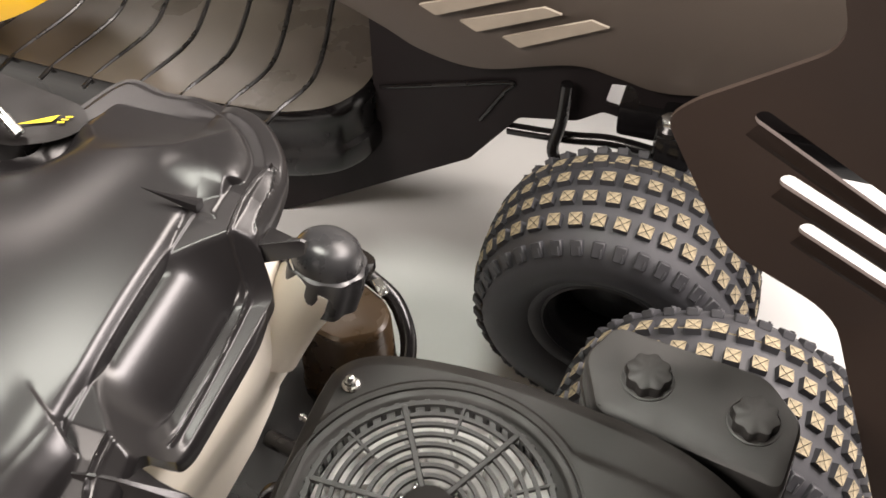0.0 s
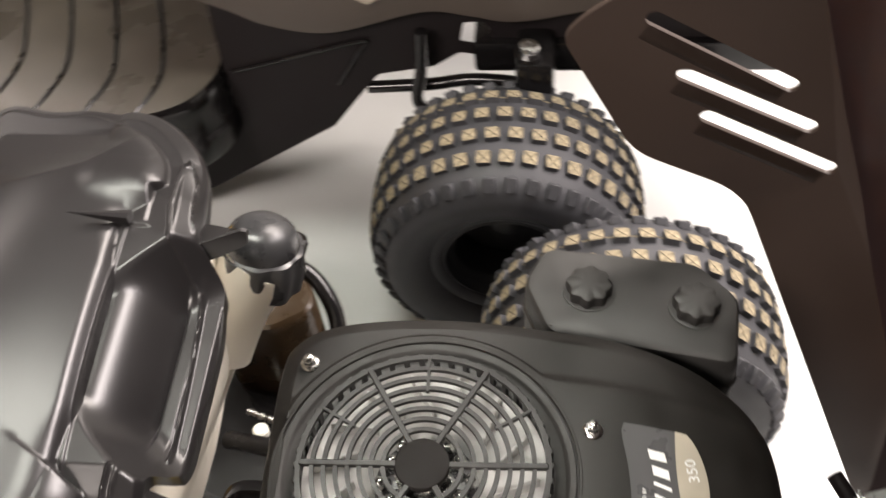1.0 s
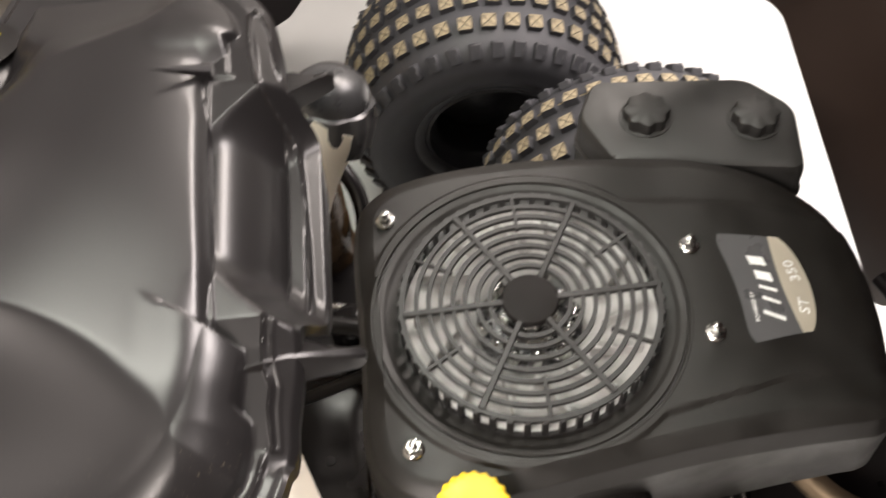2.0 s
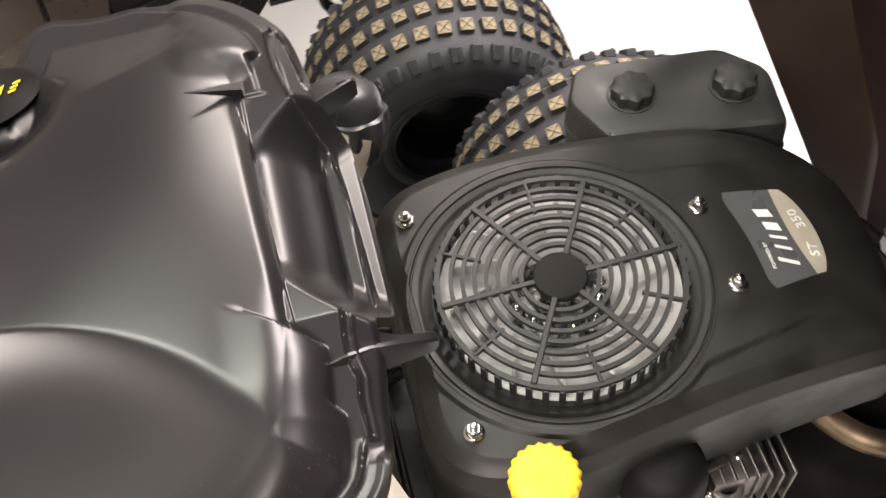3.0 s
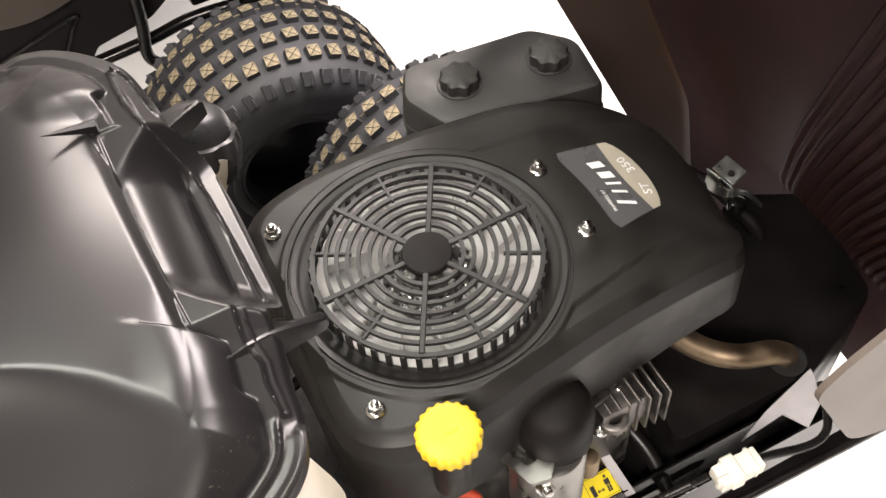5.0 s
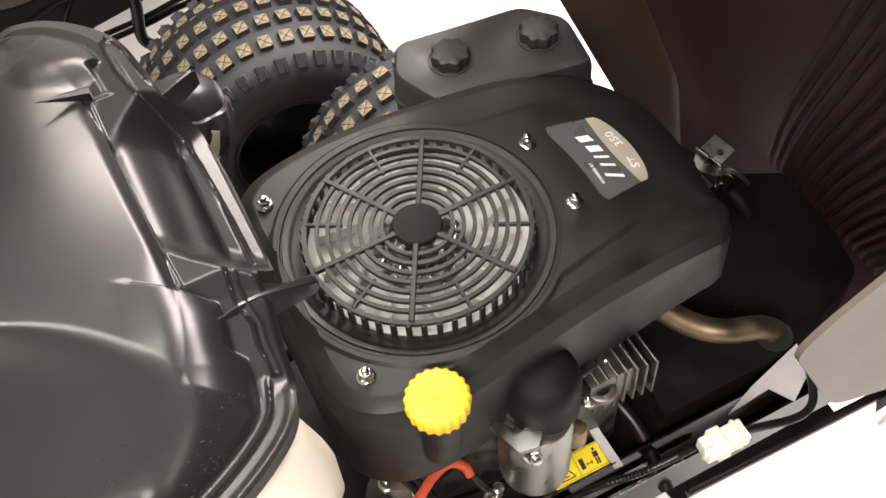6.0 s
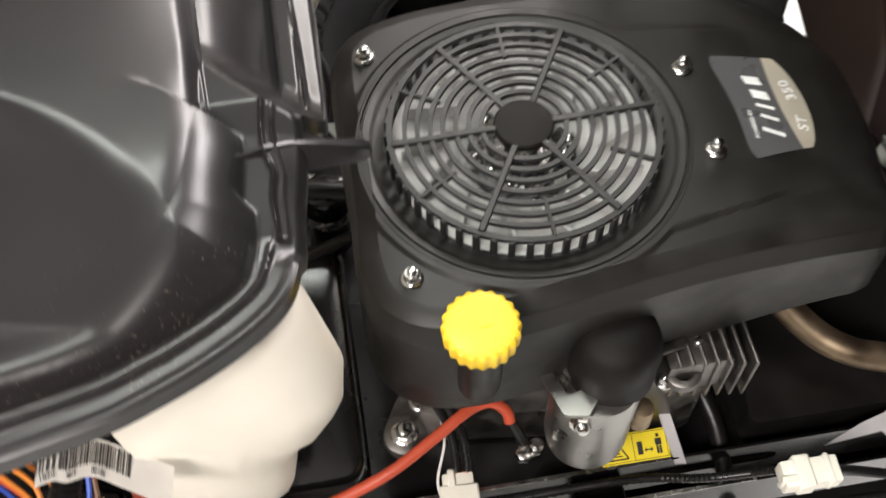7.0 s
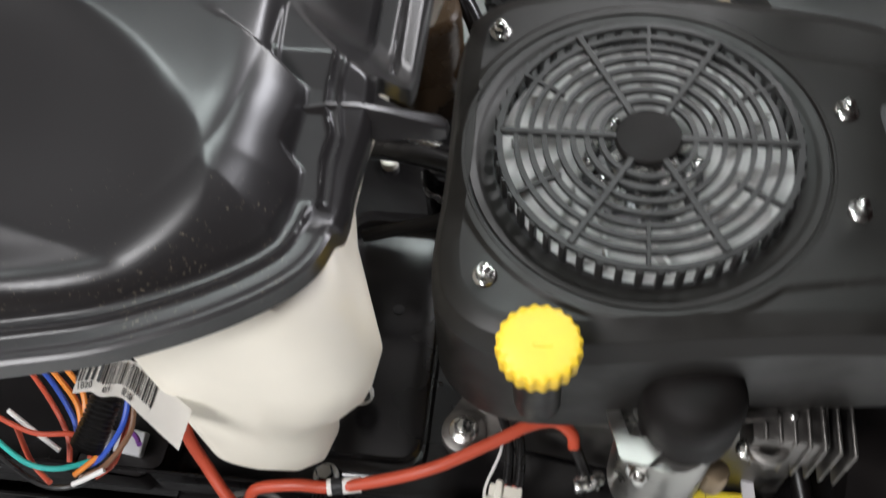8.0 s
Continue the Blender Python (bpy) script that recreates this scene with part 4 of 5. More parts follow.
    sweep(bm, [(0.318, 0.160, -0.219), (0.337, 0.128, -0.222), (0.352, 0.095, -0.230), (0.362, 0.074, -0.242), (0.368, 0.062, -0.274)], 0.0072, 12)
    part("hinge_rod", bm, PLATEPAINT, hood, "black hinge rod")


build_hood()


# ---- front wheels ----
def build_wheel(base):
    wheel = thing("front_wheel", base, "small block-tread tractor tyre on a black rim", "wheel", "front wheels")
    c = Vector((0, 0, 0.188)) + Vector(base)
    ax = turn(90, 0, 0)
    half = [(0.078, 0.060), (0.084, 0.075), (0.090, 0.080), (0.096, 0.0825), (0.099, 0.0818), (0.105, 0.0890), (0.122, 0.0975), (0.140, 0.1000), (0.157, 0.0955), (0.169, 0.0795), (0.1752, 0.0560), (0.1788, 0.0300), (0.1795, 0.0100)]
    prof = half + [(r, -w) for r, w in half[::-1]]
    bm = B()
    lathe(bm, prof, c, 96, ax, False, False)
    tyre = part("tyre", bm, RUBBER, wheel, "black rubber tyre with a moulded bead line", smooth=60)
    bm = B()
    lathe(bm, [(0.080, 0.076), (0.084, 0.0735), (0.0865, 0.068), (0.079, 0.060), (0.071, 0.054), (0.068, 0.048), (0.066, 0.02), (0.064, -0.02), (0.068, -0.048), (0.071, -0.054), (0.079, -0.060), (0.0865, -0.068), (0.084, -0.0735), (0.080, -0.076)], c, 64, ax, False, False)
    lathe(bm, [(0.066, 0.004), (0.05, 0.006), (0.03, 0.010), (0.020, 0.016), (0.010, 0.018)], c, 40, ax, False)
    part("rim", bm, RIM, wheel, "black painted steel rim")
    bm = B()
    lathe(bm, [(0.1752, -0.0525), (0.1768, -0.0538), (0.1745, -0.0552)], c, 96, ax, False, False)
    part("mould_seam", bm, TREAD, tyre, "pale mould line round the tread")
    # a block is cut crosswise into four wedges
    block = B()
    for k in range(4):
        t = Matrix.Rotation(k * math.pi / 2, 4, "Z")
        low = [block.verts.new(t @ Vector((x, y, -0.005))) for x, y in ((0.0, 0.0003), (0.0094, 0.0097), (-0.0094, 0.0097))]
        top = [block.verts.new(t @ Vector((x, y, z))) for x, y, z in ((0.0, 0.0006, 0.0072), (0.0079, 0.0085, 0.0078), (-0.0079, 0.0085, 0.0078))]
        block.faces.new(top)
        for q in range(3):
            block.faces.new((low[q], low[(q + 1) % 3], top[(q + 1) % 3], top[q]))
    me = mesh_of("tread_block", block, RUBBER, 0)
    me.materials.append(TREAD)
    for f in me.polygons:
        if f.normal.z > 0.9:
            f.material_index = 1
    lug = B()
    box(lug, (0, 0, 0.001), (0.0150, 0.0200, 0.010), 0.0014, None, 1)
    box(lug, (0.0035, -0.004, 0.0050), (0.0020, 0.012, 0.005), 0.0006, None, 1)
    dark = mesh_of("shoulder_lug", lug, RUBBER)
    for w, r, shift, tilt, shape, name in ((0.0175, 0.1790, 0.0, -3, me, "tread_block"), (-0.0175, 0.1790, 0.5, 3, me, "tread_block"), (0.052, 0.1752, 0.35, -15, me, "tread_block"),
                                           (-0.052, 0.1752, 0.15, 15, me, "tread_block"), (0.0855, 0.1645, 0.1, -50, dark, "shoulder_lug"), (-0.0855, 0.1645, 0.4, 50, dark, "shoulder_lug")):
        for k in range(40):
            a = math.tau * (k + shift) / 40
            ob = new(name, shape)
            m = Matrix.Translation(c) @ Matrix.Rotation(a, 4, "Y") @ Matrix.Translation((0, w, r)) @ Matrix.Rotation(radians(tilt), 4, "X") @ Matrix.Rotation(random.uniform(-0.09, 0.09), 4, "Z")
            ob.parent = tyre
            ob.matrix_parent_inverse = origin_of(tyre).inverted()
            ob.matrix_basis = m
    return wheel


wheel = build_wheel((0, 0, FLOOR))
wheel.matrix_basis = pose(0.1343, 0.405, FLOOR, 0, 0, 7.5)
copy_thing(wheel, pose(-0.0505, 0.606, FLOOR, 0, 0, 7.5) @ Matrix.Scale(1.005, 4))


# ---- chassis under the engine ----
def build_chassis():
    frame_ob = thing("chassis", (0.0, -0.1, FLOOR + 0.30), "black painted steel chassis under the engine", "chassis")
    # pressed deck with a sunk rounded panel
    bm = B()
    m = lambda u, v, w: tractor(u, v, -0.282 + w)
    outer = rounded([(-0.62, -0.145), (0.20, -0.145), (0.20, 0.10), (-0.10, 0.20), (-0.18, 0.33), (-0.36, 0.40), (-0.62, 0.40)], 0.02, 4)
    hole = rounded([(-0.225, -0.115), (-0.135, -0.115), (-0.135, 0.115), (-0.225, 0.115)], 0.022, 6)
    plate(bm, outer, [hole], m, -0.006)
    deck = part("deck", bm, BLACKPAINT, frame_ob, "glossy black pressed steel deck")
    bm = B()
    c = Vector((-0.18, 0.0))
    loft(bm, [[tractor(*(c + (Vector(p) - c) * k), z) for p in hole] for k, z in ((1.06, -0.2825), (1.0, -0.279), (0.95, -0.279), (0.90, -0.287), (0.86, -0.2885), (0.5, -0.2885))], True, False, True)
    part("deck_pressing", bm, BLACKPAINT, deck, "sunk rounded panel of the deck")
    # The hole's shade, painted as a black disc on the pressing.
    bm = B()
    lathe(bm, [(0.005, -0.2880), (0.0045, -0.2872), (0.002, -0.2870)], (-0.176, 0.005, 0), 16)
    part("deck_hole_disc", bm, INK, deck)
    for v, name in ((-0.140, "rail"), (-0.167, "rail")):
        bm = B()
        r0, r1 = tractor(-0.62, v, -0.285), tractor(0.36, v, -0.285)
        box(bm, (r0 + r1) / 2, ((r1 - r0).length, 0.0028, 0.062), 0.0008, turn(0, 0, 7.5), 1)
        part(name, bm, BLACKPAINT, frame_ob, "glossy black chassis rail")
        bm = B()
        r0, r1 = tractor(-0.10, v, -0.2535), tractor(0.10 if v > -0.15 else 0.16, v, -0.2535)
        box(bm, (r0 + r1) / 2, ((r1 - r0).length, 0.0036, 0.0015), 0.0004, turn(0, 0, 7.5), 1)
        part("rail_edge", bm, STEEL, frame_ob, "bare steel edge of the rail")
    for u, w in ((-0.30, 0.05), (-0.078, 0.04), (0.046, 0.040)):
        bm = B()
        box(bm, tractor(u, -0.19, -0.30), (w, 0.10, 0.02), 0.003, turn(0, 0, 7.5), 1)
        part("cross_member", bm, CHASSIS, frame_ob, "black steel cross member")
    bm = B()
    box(bm, tractor(-0.32, -0.215, -0.315), (0.36, 0.018, 0.03), 0.004, turn(0, 0, 7.5), 1)
    part("side_bar", bm, CHASSIS, frame_ob, "black steel side bar")
    bm = B()
    box(bm, tractor(0.0, -0.1625, -0.300), (0.13, 0.007, 0.016), 0.002, turn(0, 0, 7.5), 1)
    part("side_bar", bm, CHASSIS, frame_ob, "black steel side bar")
    # heat shield round the exhaust
    bm = B()
    top = [(0.180, -0.105), (0.331, -0.086), (0.430, -0.03), (0.440, 0.10), (0.365, 0.13), (0.30, 0.085), (0.19, 0.06)]
    loft(bm, [[Vector((p.x, p.y, z)) for p in rounded([(0.31 + (x - 0.31) * k, y * k) for x, y in top], 0.012, 4)] for k, z in ((1.0, -0.42), (1.0, -0.252), (0.985, -0.247), (0.93, -0.246))])
    part("heat_shield", bm, CHASSIS, frame_ob, "black folded sheet heat shield")
    # No opening here: a black disc paints the shade of the pipe's hole.
    bm = B()
    lathe(bm, [(0.018, -0.2455), (0.018, -0.2448), (0.012, -0.2446)], (0.315, -0.066, 0), 24)
    part("pipe_hole_disc", bm, INK, frame_ob)
    # pale flat piece with a zigzag edge below the shield
    bm = B()
    plate(bm, [(0.236, -0.123), (0.268, -0.107), (0.326, -0.085), (0.324, -0.113), (0.299, -0.132), (0.282, -0.114)], [], lambda u, v, w: Vector((u, v, -0.250 + 0.25 * (v + 0.13) + w)), 0.002)
    part("side_piece", bm, PALEFLAT, frame_ob, "pale flat piece with a zigzag edge")
    bm = B()
    loft(bm, [[Vector(p) + Vector((x, 0, z)) for x, z in ((-0.0042, 0), (0.0042, 0), (0.0042, 0.003), (-0.0042, 0.003))] for p in ((0.105, -0.0850, -0.214), (0.1255, -0.1290, -0.2607))])
    part("stay", bm, PALEFLAT, frame_ob, "flat pale steel stay")
    bm = B()
    sweep(bm, [(0.146, -0.065, -0.25), (0.160, -0.10, -0.265), (0.168, -0.15, -0.30)], 0.007, 12)
    part("stay", bm, CHASSIS, frame_ob, "round black stay")
    # dark plate under the rails, added where the shaded floor came out too bright
    bm = B()
    plate(bm, rounded([(-0.75, -0.36), (-0.049, -0.36), (-0.049, -0.153), (0.032, -0.153), (0.032, -0.36), (0.077, -0.36), (0.077, -0.146), (0.162, -0.146), (0.165, -0.172), (0.36, -0.172), (0.36, 0.12), (-0.10, 0.14), (-0.75, 0.30)], 0.004, 3), [], lambda u, v, w: tractor(u, v, -0.36 + w), 0.004)
    part("floor_dark_plate", bm, CHASSIS, frame_ob, "added dark plate below the rails, hiding the bright floor")
    # near-side sheet of the nose, edge on
    bm = B()
    box(bm, (0.30, -0.158, -0.262), (0.26, 0.008, 0.012), 0.003, turn(0, 0, 6), 1)
    part("nose_bar", bm, CHASSIS, frame_ob, "black steel bar at the nose")


build_chassis()


# ---- wiring and small things in the engine bay ----
def build_wiring():
    red = thing("battery_cable", (-0.15, -0.16, -0.22), "thick red battery cable with a plated end", "cable")
    bm = B()
    sweep(bm, [(-0.262, -0.140, -0.12), (-0.268, -0.168, -0.165), (-0.250, -0.187, -0.19), (-0.229, -0.203, -0.205), (-0.223, -0.197, -0.214), (-0.216, -0.189, -0.205), (-0.19, -0.182, -0.2), (-0.159, -0.176, -0.2), (-0.103, -0.158, -0.180), (-0.0625, -0.131, -0.173), (-0.041, -0.1145, -0.171), (-0.0245, -0.1075, -0.172), (-0.0125, -0.110, -0.182), (-0.0095, -0.116, -0.190)], 0.0043, 14, 8)
    part("sheath", bm, RED, red)
    bm = B()
    sweep(bm, [(-0.0095, -0.115, -0.190), (-0.002, -0.122, -0.204), (0.003, -0.129, -0.213)], 0.0042, 12)
    part("heat_sleeve", bm, BLACKWIRE, red, "black heat-shrink sleeve")
    bm = B()
    box(bm, (0.005, -0.131, -0.2145), (0.018, 0.010, 0.005), 0.002, turn(0, 10, 30))
    lathe(bm, [(0.006, -0.003), (0.006, 0.006), (0.004, 0.007)], (0.000, -0.134, -0.212), 6)
    lathe(bm, [(0.0055, -0.003), (0.0055, 0.007), (0.003, 0.009)], (0.010, -0.128, -0.214), 12)
    part("terminal", bm, STEEL, red, "plated cable terminal and nut")
    bm = B()
    sweep(bm, [(-0.168, -0.1785, -0.2), (-0.146, -0.171, -0.2)], 0.0056, 14, 3)
    wrap = part("tag", bm, PAPER, red, "white paper tag round the cable")
    bm = B()
    sweep(bm, [(-0.165, -0.1775, -0.1995), (-0.158, -0.175, -0.1995)], 0.0058, 14, 2)
    part("tag_print", bm, INK, wrap, smooth=0)

    # loom with its barcode tag
    loom = thing("wiring_loom", (-0.30, -0.19, -0.15), "corrugated black wiring loom with loose coloured wires", "wiring")
    bm = B()
    sweep(bm, spline([(-0.287, -0.135, -0.045), (-0.289, -0.156, -0.07), (-0.289, -0.177, -0.085), (-0.292, -0.199, -0.095), (-0.297, -0.214, -0.105)], 16), 0.0085, 16, 1, 0.2)
    part("conduit", bm, BLACKWIRE, loom, "corrugated black conduit")
    wires = ((RED, [(-0.262, -0.135, -0.06), (-0.275, -0.150, -0.05), (-0.30, -0.168, -0.055), (-0.298, -0.178, -0.065)]),
             (RED, [(-0.275, -0.176, -0.085), (-0.276, -0.195, -0.10), (-0.283, -0.214, -0.12), (-0.295, -0.224, -0.13)]),
             (BLUE, [(-0.276, -0.180, -0.085), (-0.276, -0.198, -0.095), (-0.288, -0.217, -0.11), (-0.302, -0.223, -0.12)]),
             (BROWN, [(-0.273, -0.182, -0.088), (-0.272, -0.200, -0.10), (-0.286, -0.220, -0.115), (-0.30, -0.228, -0.12)]),
             (ORANGE, [(-0.36, -0.150, -0.10), (-0.34, -0.163, -0.10), (-0.318, -0.178, -0.11), (-0.312, -0.195, -0.12)]),
             (ORANGE, [(-0.365, -0.154, -0.11), (-0.345, -0.168, -0.11), (-0.323, -0.184, -0.12), (-0.316, -0.20, -0.13)]),
             (ORANGE, [(-0.36, -0.146, -0.12), (-0.33, -0.160, -0.115), (-0.309, -0.176, -0.12), (-0.305, -0.188, -0.13)]),
             (BLUE, [(-0.37, -0.160, -0.12), (-0.345, -0.174, -0.12), (-0.325, -0.192, -0.13), (-0.320, -0.206, -0.14)]),
             (RED, [(-0.37, -0.166, -0.13), (-0.345, -0.184, -0.13), (-0.330, -0.200, -0.14), (-0.326, -0.214, -0.15)]),
             (RED, [(-0.36, -0.160, -0.14), (-0.335, -0.176, -0.14), (-0.320, -0.196, -0.15), (-0.318, -0.208, -0.16)]),
             (RED, [(-0.37, -0.205, -0.11), (-0.34, -0.210, -0.115), (-0.318, -0.204, -0.12), (-0.305, -0.200, -0.13)]),
             (RED, [(-0.36, -0.205, -0.13), (-0.335, -0.226, -0.12), (-0.312, -0.238, -0.11)]),
             (TEAL, [(-0.37, -0.215, -0.11), (-0.335, -0.229, -0.112), (-0.314, -0.228, -0.115), (-0.297, -0.217, -0.12)]),
             (WHITEWIRE, [(-0.285, -0.222, -0.115), (-0.295, -0.229, -0.118), (-0.303, -0.234, -0.12)]),
             (WHITEWIRE, [(-0.37, -0.196, -0.13), (-0.345, -0.206, -0.13), (-0.328, -0.212, -0.135)]),
             (PURPLE, [(-0.290, -0.190, -0.16), (-0.300, -0.182, -0.17), (-0.315, -0.176, -0.18)]),
             (BLACKWIRE, [(-0.37, -0.222, -0.12), (-0.33, -0.236, -0.13), (-0.305, -0.232, -0.13), (-0.295, -0.215, -0.14)]),
             (ORANGE, [(-0.289, -0.215, -0.11), (-0.301, -0.230, -0.113)]))
    for mat_, pts in wires:
        bm = B()
        sweep(bm, pts, 0.0018, 8, 8)
        part("wire", bm, mat_, loom)
    # tag: a loop round the conduit and a free end
    path = spline([(-0.301, -0.181, -0.068), (-0.296, -0.186, -0.058), (-0.284, -0.184, -0.053), (-0.276, -0.186, -0.052), (-0.2547, -0.1897, -0.0327), (-0.230, -0.203, -0.0155), (-0.199, -0.2195, -0.0005)], 8)
    arc = np.concatenate([[0], np.cumsum([(b - a).length for a, b in zip(path, path[1:])])])
    path = [Vector([float(np.interp(s, arc, [p[k] for p in path])) for k in range(3)]) for s in np.linspace(0, arc[-1], 41)]
    side = Vector((0.06, 1.0, 0.30)).normalized()
    bm = B()
    loft(bm, [[p - side * 0.0105, p - side * 0.0035, p + side * 0.0035, p + side * 0.0105] for p in path], False)
    bmesh.ops.solidify(bm, geom=bm.faces[:], thickness=0.0004)
    tag = part("barcode_tag", bm, PAPER, loom, "white barcode tag")
    total = len(path) - 1

    def on_tag(f, w, lift=0.0009):
        k = min(total - 1, int(f * total))
        p = path[k].lerp(path[k + 1], f * total - k)
        d = (path[k + 1] - path[k]).normalized()
        nrm = d.cross(side).normalized()
        return p + side * w + nrm * lift, d, nrm

    f = 0.06
    while f < 0.74:
        w = random.choice((0.006, 0.006, 0.011, 0.016))
        q = [on_tag(f, -0.0035)[0], on_tag(f + w, -0.0035)[0], on_tag(f + w, 0.0090)[0], on_tag(f, 0.0090)[0]]
        bm = B()
        bm.faces.new([bm.verts.new(p) for p in q])
        part("bar", bm, INK, tag, smooth=0)
        f += w + random.choice((0.006, 0.009, 0.013))
    for text, f in (("1820", 0.16), ("4019", 0.31), ("00.186", 0.54)):
        p, d, nrm = on_tag(f, -0.0068, 0.0016)
        q = nrm.cross(d)
        words(text, 0.0056, Matrix(((d.x, q.x, nrm.x, p.x), (d.y, q.y, nrm.y, p.y), (d.z, q.z, nrm.z, p.z), (0, 0, 0, 1))), INK, tag, depth=0.0001)

    # relay holder
    relay = thing("relay_holder", (-0.335, -0.17, -0.27), "dark eight-sided relay holder with two grey relays", "relay holder")
    bm = B()
    pts = rounded([(-0.375, -0.195), (-0.322, -0.190), (-0.308, -0.176), (-0.310, -0.135), (-0.38, -0.130)], 0.003, 2)
    loft(bm, [[Vector((p.x, p.y, z)) for p in pts] for z in (-0.285, -0.256)], True, True, False)
    loft(bm, [[Vector((-0.345 + (p.x + 0.345) * k, -0.165 + (p.y + 0.165) * k, z)) for p in pts] for k, z in ((1.0, -0.256), (0.95, -0.256), (0.95, -0.275))])
    part("tray", bm, CHASSIS, relay)
    for x, y in ((-0.336, -0.166), (-0.362, -0.170)):
        bm = B()
        box(bm, (x, y, -0.252), (0.020, 0.019, 0.036), 0.001, turn(14, 14, 4), 1)
        rl = part("relay", bm, GREYPLASTIC, relay, "grey plastic relay")
        bm = B()
        box(bm, (x - 0.003, y + 0.003, -0.2385), (0.0065, 0.0055, 0.002), 0.0005, turn(14, 14, 4), 1)
        part("terminal", bm, STEEL, rl)
    bm = B()
    for x, y, r in ((-0.318, -0.165, 0.005), (-0.325, -0.142, 0.007)):
        bmesh.ops.create_icosphere(bm, subdivisions=2, radius=r, matrix=Matrix.Translation((x, y, -0.262)))
    part("solder_lug", bm, EXHAUST, relay)

    # conduits along the rails
    for pts, r in (([(-0.19, -0.175, -0.262), (-0.135, -0.171, -0.257), (-0.095, -0.178, -0.254), (-0.055, -0.192, -0.25), (-0.042, -0.198, -0.245)], 0.0055),
                   ([(-0.20, -0.192, -0.27), (-0.15, -0.190, -0.268), (-0.118, -0.190, -0.268)], 0.0060),
                   ([(-0.13, -0.172, -0.262), (-0.06, -0.160, -0.262), (0.009, -0.151, -0.255), (0.088, -0.143, -0.250), (0.14, -0.145, -0.248), (0.188, -0.146, -0.232)], 0.0031)):
        bm = B()
        path = spline(pts, 26)
        sweep(bm, path, r, 12, 1, 0.24)
        solo("conduit", bm, BLACKWIRE, "corrugated black cable conduit along the chassis rail", "conduit", "conduits")
    # nylon connectors
    def connector(c, rz, size, name_label):
        con = thing("connector", c, name_label, "connector", "connectors")
        m = turn(0, 0, rz)
        bm = B()
        box(bm, c, size, 0.002, m)
        body = part("body", bm, WHITEPLASTIC, con)
        for k, (dx, dy, sx, sy) in enumerate(((0, 0.14, 1.25, 0.30), (0.0, -0.30, 1.12, 0.10), (-0.2, 0.40, 0.25, 0.3))):
            bm = B()
            box(bm, Vector(c) + m @ Vector((dx * size[0], dy * size[1], 0.002)), (size[0] * sx, size[1] * sy, size[2] * 1.05), 0.0012, m, 1)
            part("latch", bm, WHITEPLASTIC, body)
        return con

    c1 = connector((-0.048, -0.170, -0.215), 4, (0.023, 0.046, 0.018), "white nylon plug connector on two black wires")
    for dx in (-0.004, 0.004):
        bm = B()
        sweep(bm, [(-0.047 + dx, -0.150, -0.212), (-0.046 + dx, -0.140, -0.205), (-0.050 + dx, -0.120, -0.19), (-0.060 + dx, -0.105, -0.175)], 0.0034, 10)
        part("lead", bm, BLACKWIRE, c1, "black lead")
        bm = B()
        sweep(bm, [(-0.047 + dx, -0.149, -0.211), (-0.0465 + dx, -0.1455, -0.209)], 0.0036, 10, 2)
        part("seal", bm, RED, c1, "red wire seal")
    bm = B()
    sweep(bm, [(-0.042, -0.196, -0.243), (-0.040, -0.194, -0.235), (-0.040, -0.190, -0.222)], 0.0022, 8)
    part("lead", bm, WHITEWIRE, c1, "short white lead")
    bm = B()
    sweep(bm, [(-0.060, -0.165, -0.22), (-0.064, -0.150, -0.215), (-0.058, -0.125, -0.20), (-0.062, -0.105, -0.18)], 0.0011, 6)
    part("lead", bm, WHITEWIRE, c1, "thin bare lead")
    c2 = connector((0.205, -0.158, -0.208), 96, (0.020, 0.042, 0.016), "cream nylon plug connector on a black cable")
    bm = B()
    sweep(bm, [(0.222, -0.155, -0.212), (0.245, -0.151, -0.226), (0.2835, -0.152, -0.235), (0.304, -0.146, -0.235), (0.316, -0.128, -0.235), (0.326, -0.102, -0.236)], 0.0040, 12)
    part("lead", bm, BLACKWIRE, c2, "black cable")
    for pts, lab in (([(-0.262, -0.215, -0.215), (-0.232, -0.190, -0.225), (-0.205, -0.188, -0.228), (-0.195, -0.21, -0.235), (-0.185, -0.24, -0.25)], "thin grey cable hanging by the tank"),
                     ([(-0.20, -0.200, -0.235), (-0.19, -0.215, -0.24), (-0.178, -0.25, -0.25)], "thin black cable hanging by the tank")):
        bm = B()
        sweep(bm, pts, 0.0022, 8)
        solo("cable", bm, GREYWIRE if "grey" in lab else BLACKWIRE, lab, "cable")
    # bolts by the tank
    for x, y, z in ((-0.190, -0.150, -0.272), (-0.180, -0.083, -0.262)):
        bm = B()
        lathe(bm, [(0.010, 0), (0.010, 0.002), (0.0075, 0.0022)], (x, y, z - 0.006), 20)
        lathe(bm, [(0.0072, 0.002), (0.0072, 0.011), (0.006, 0.0125)], (x, y, z - 0.006), 6)
        solo("tank_bolt", bm, STEEL, "bright hexagon bolt beside the fuel tank", "bolt", "tank bolts")
    # warning label
    warn = thing("warning_label", (0.09, -0.118, -0.252), "yellow warning label with black pictograms on the chassis", "label")
    m = Matrix.Translation((0.0895, -0.1175, -0.2495)) @ turn(18, 0, 7).to_4x4()
    bm = B()
    box(bm, (0, 0, 0), (0.054, 0.0235, 0.0012), 0.0003, None, 1)
    bm.transform(m)
    part("film", bm, WARNING, warn)

    def ink(pts, name):
        b = B()
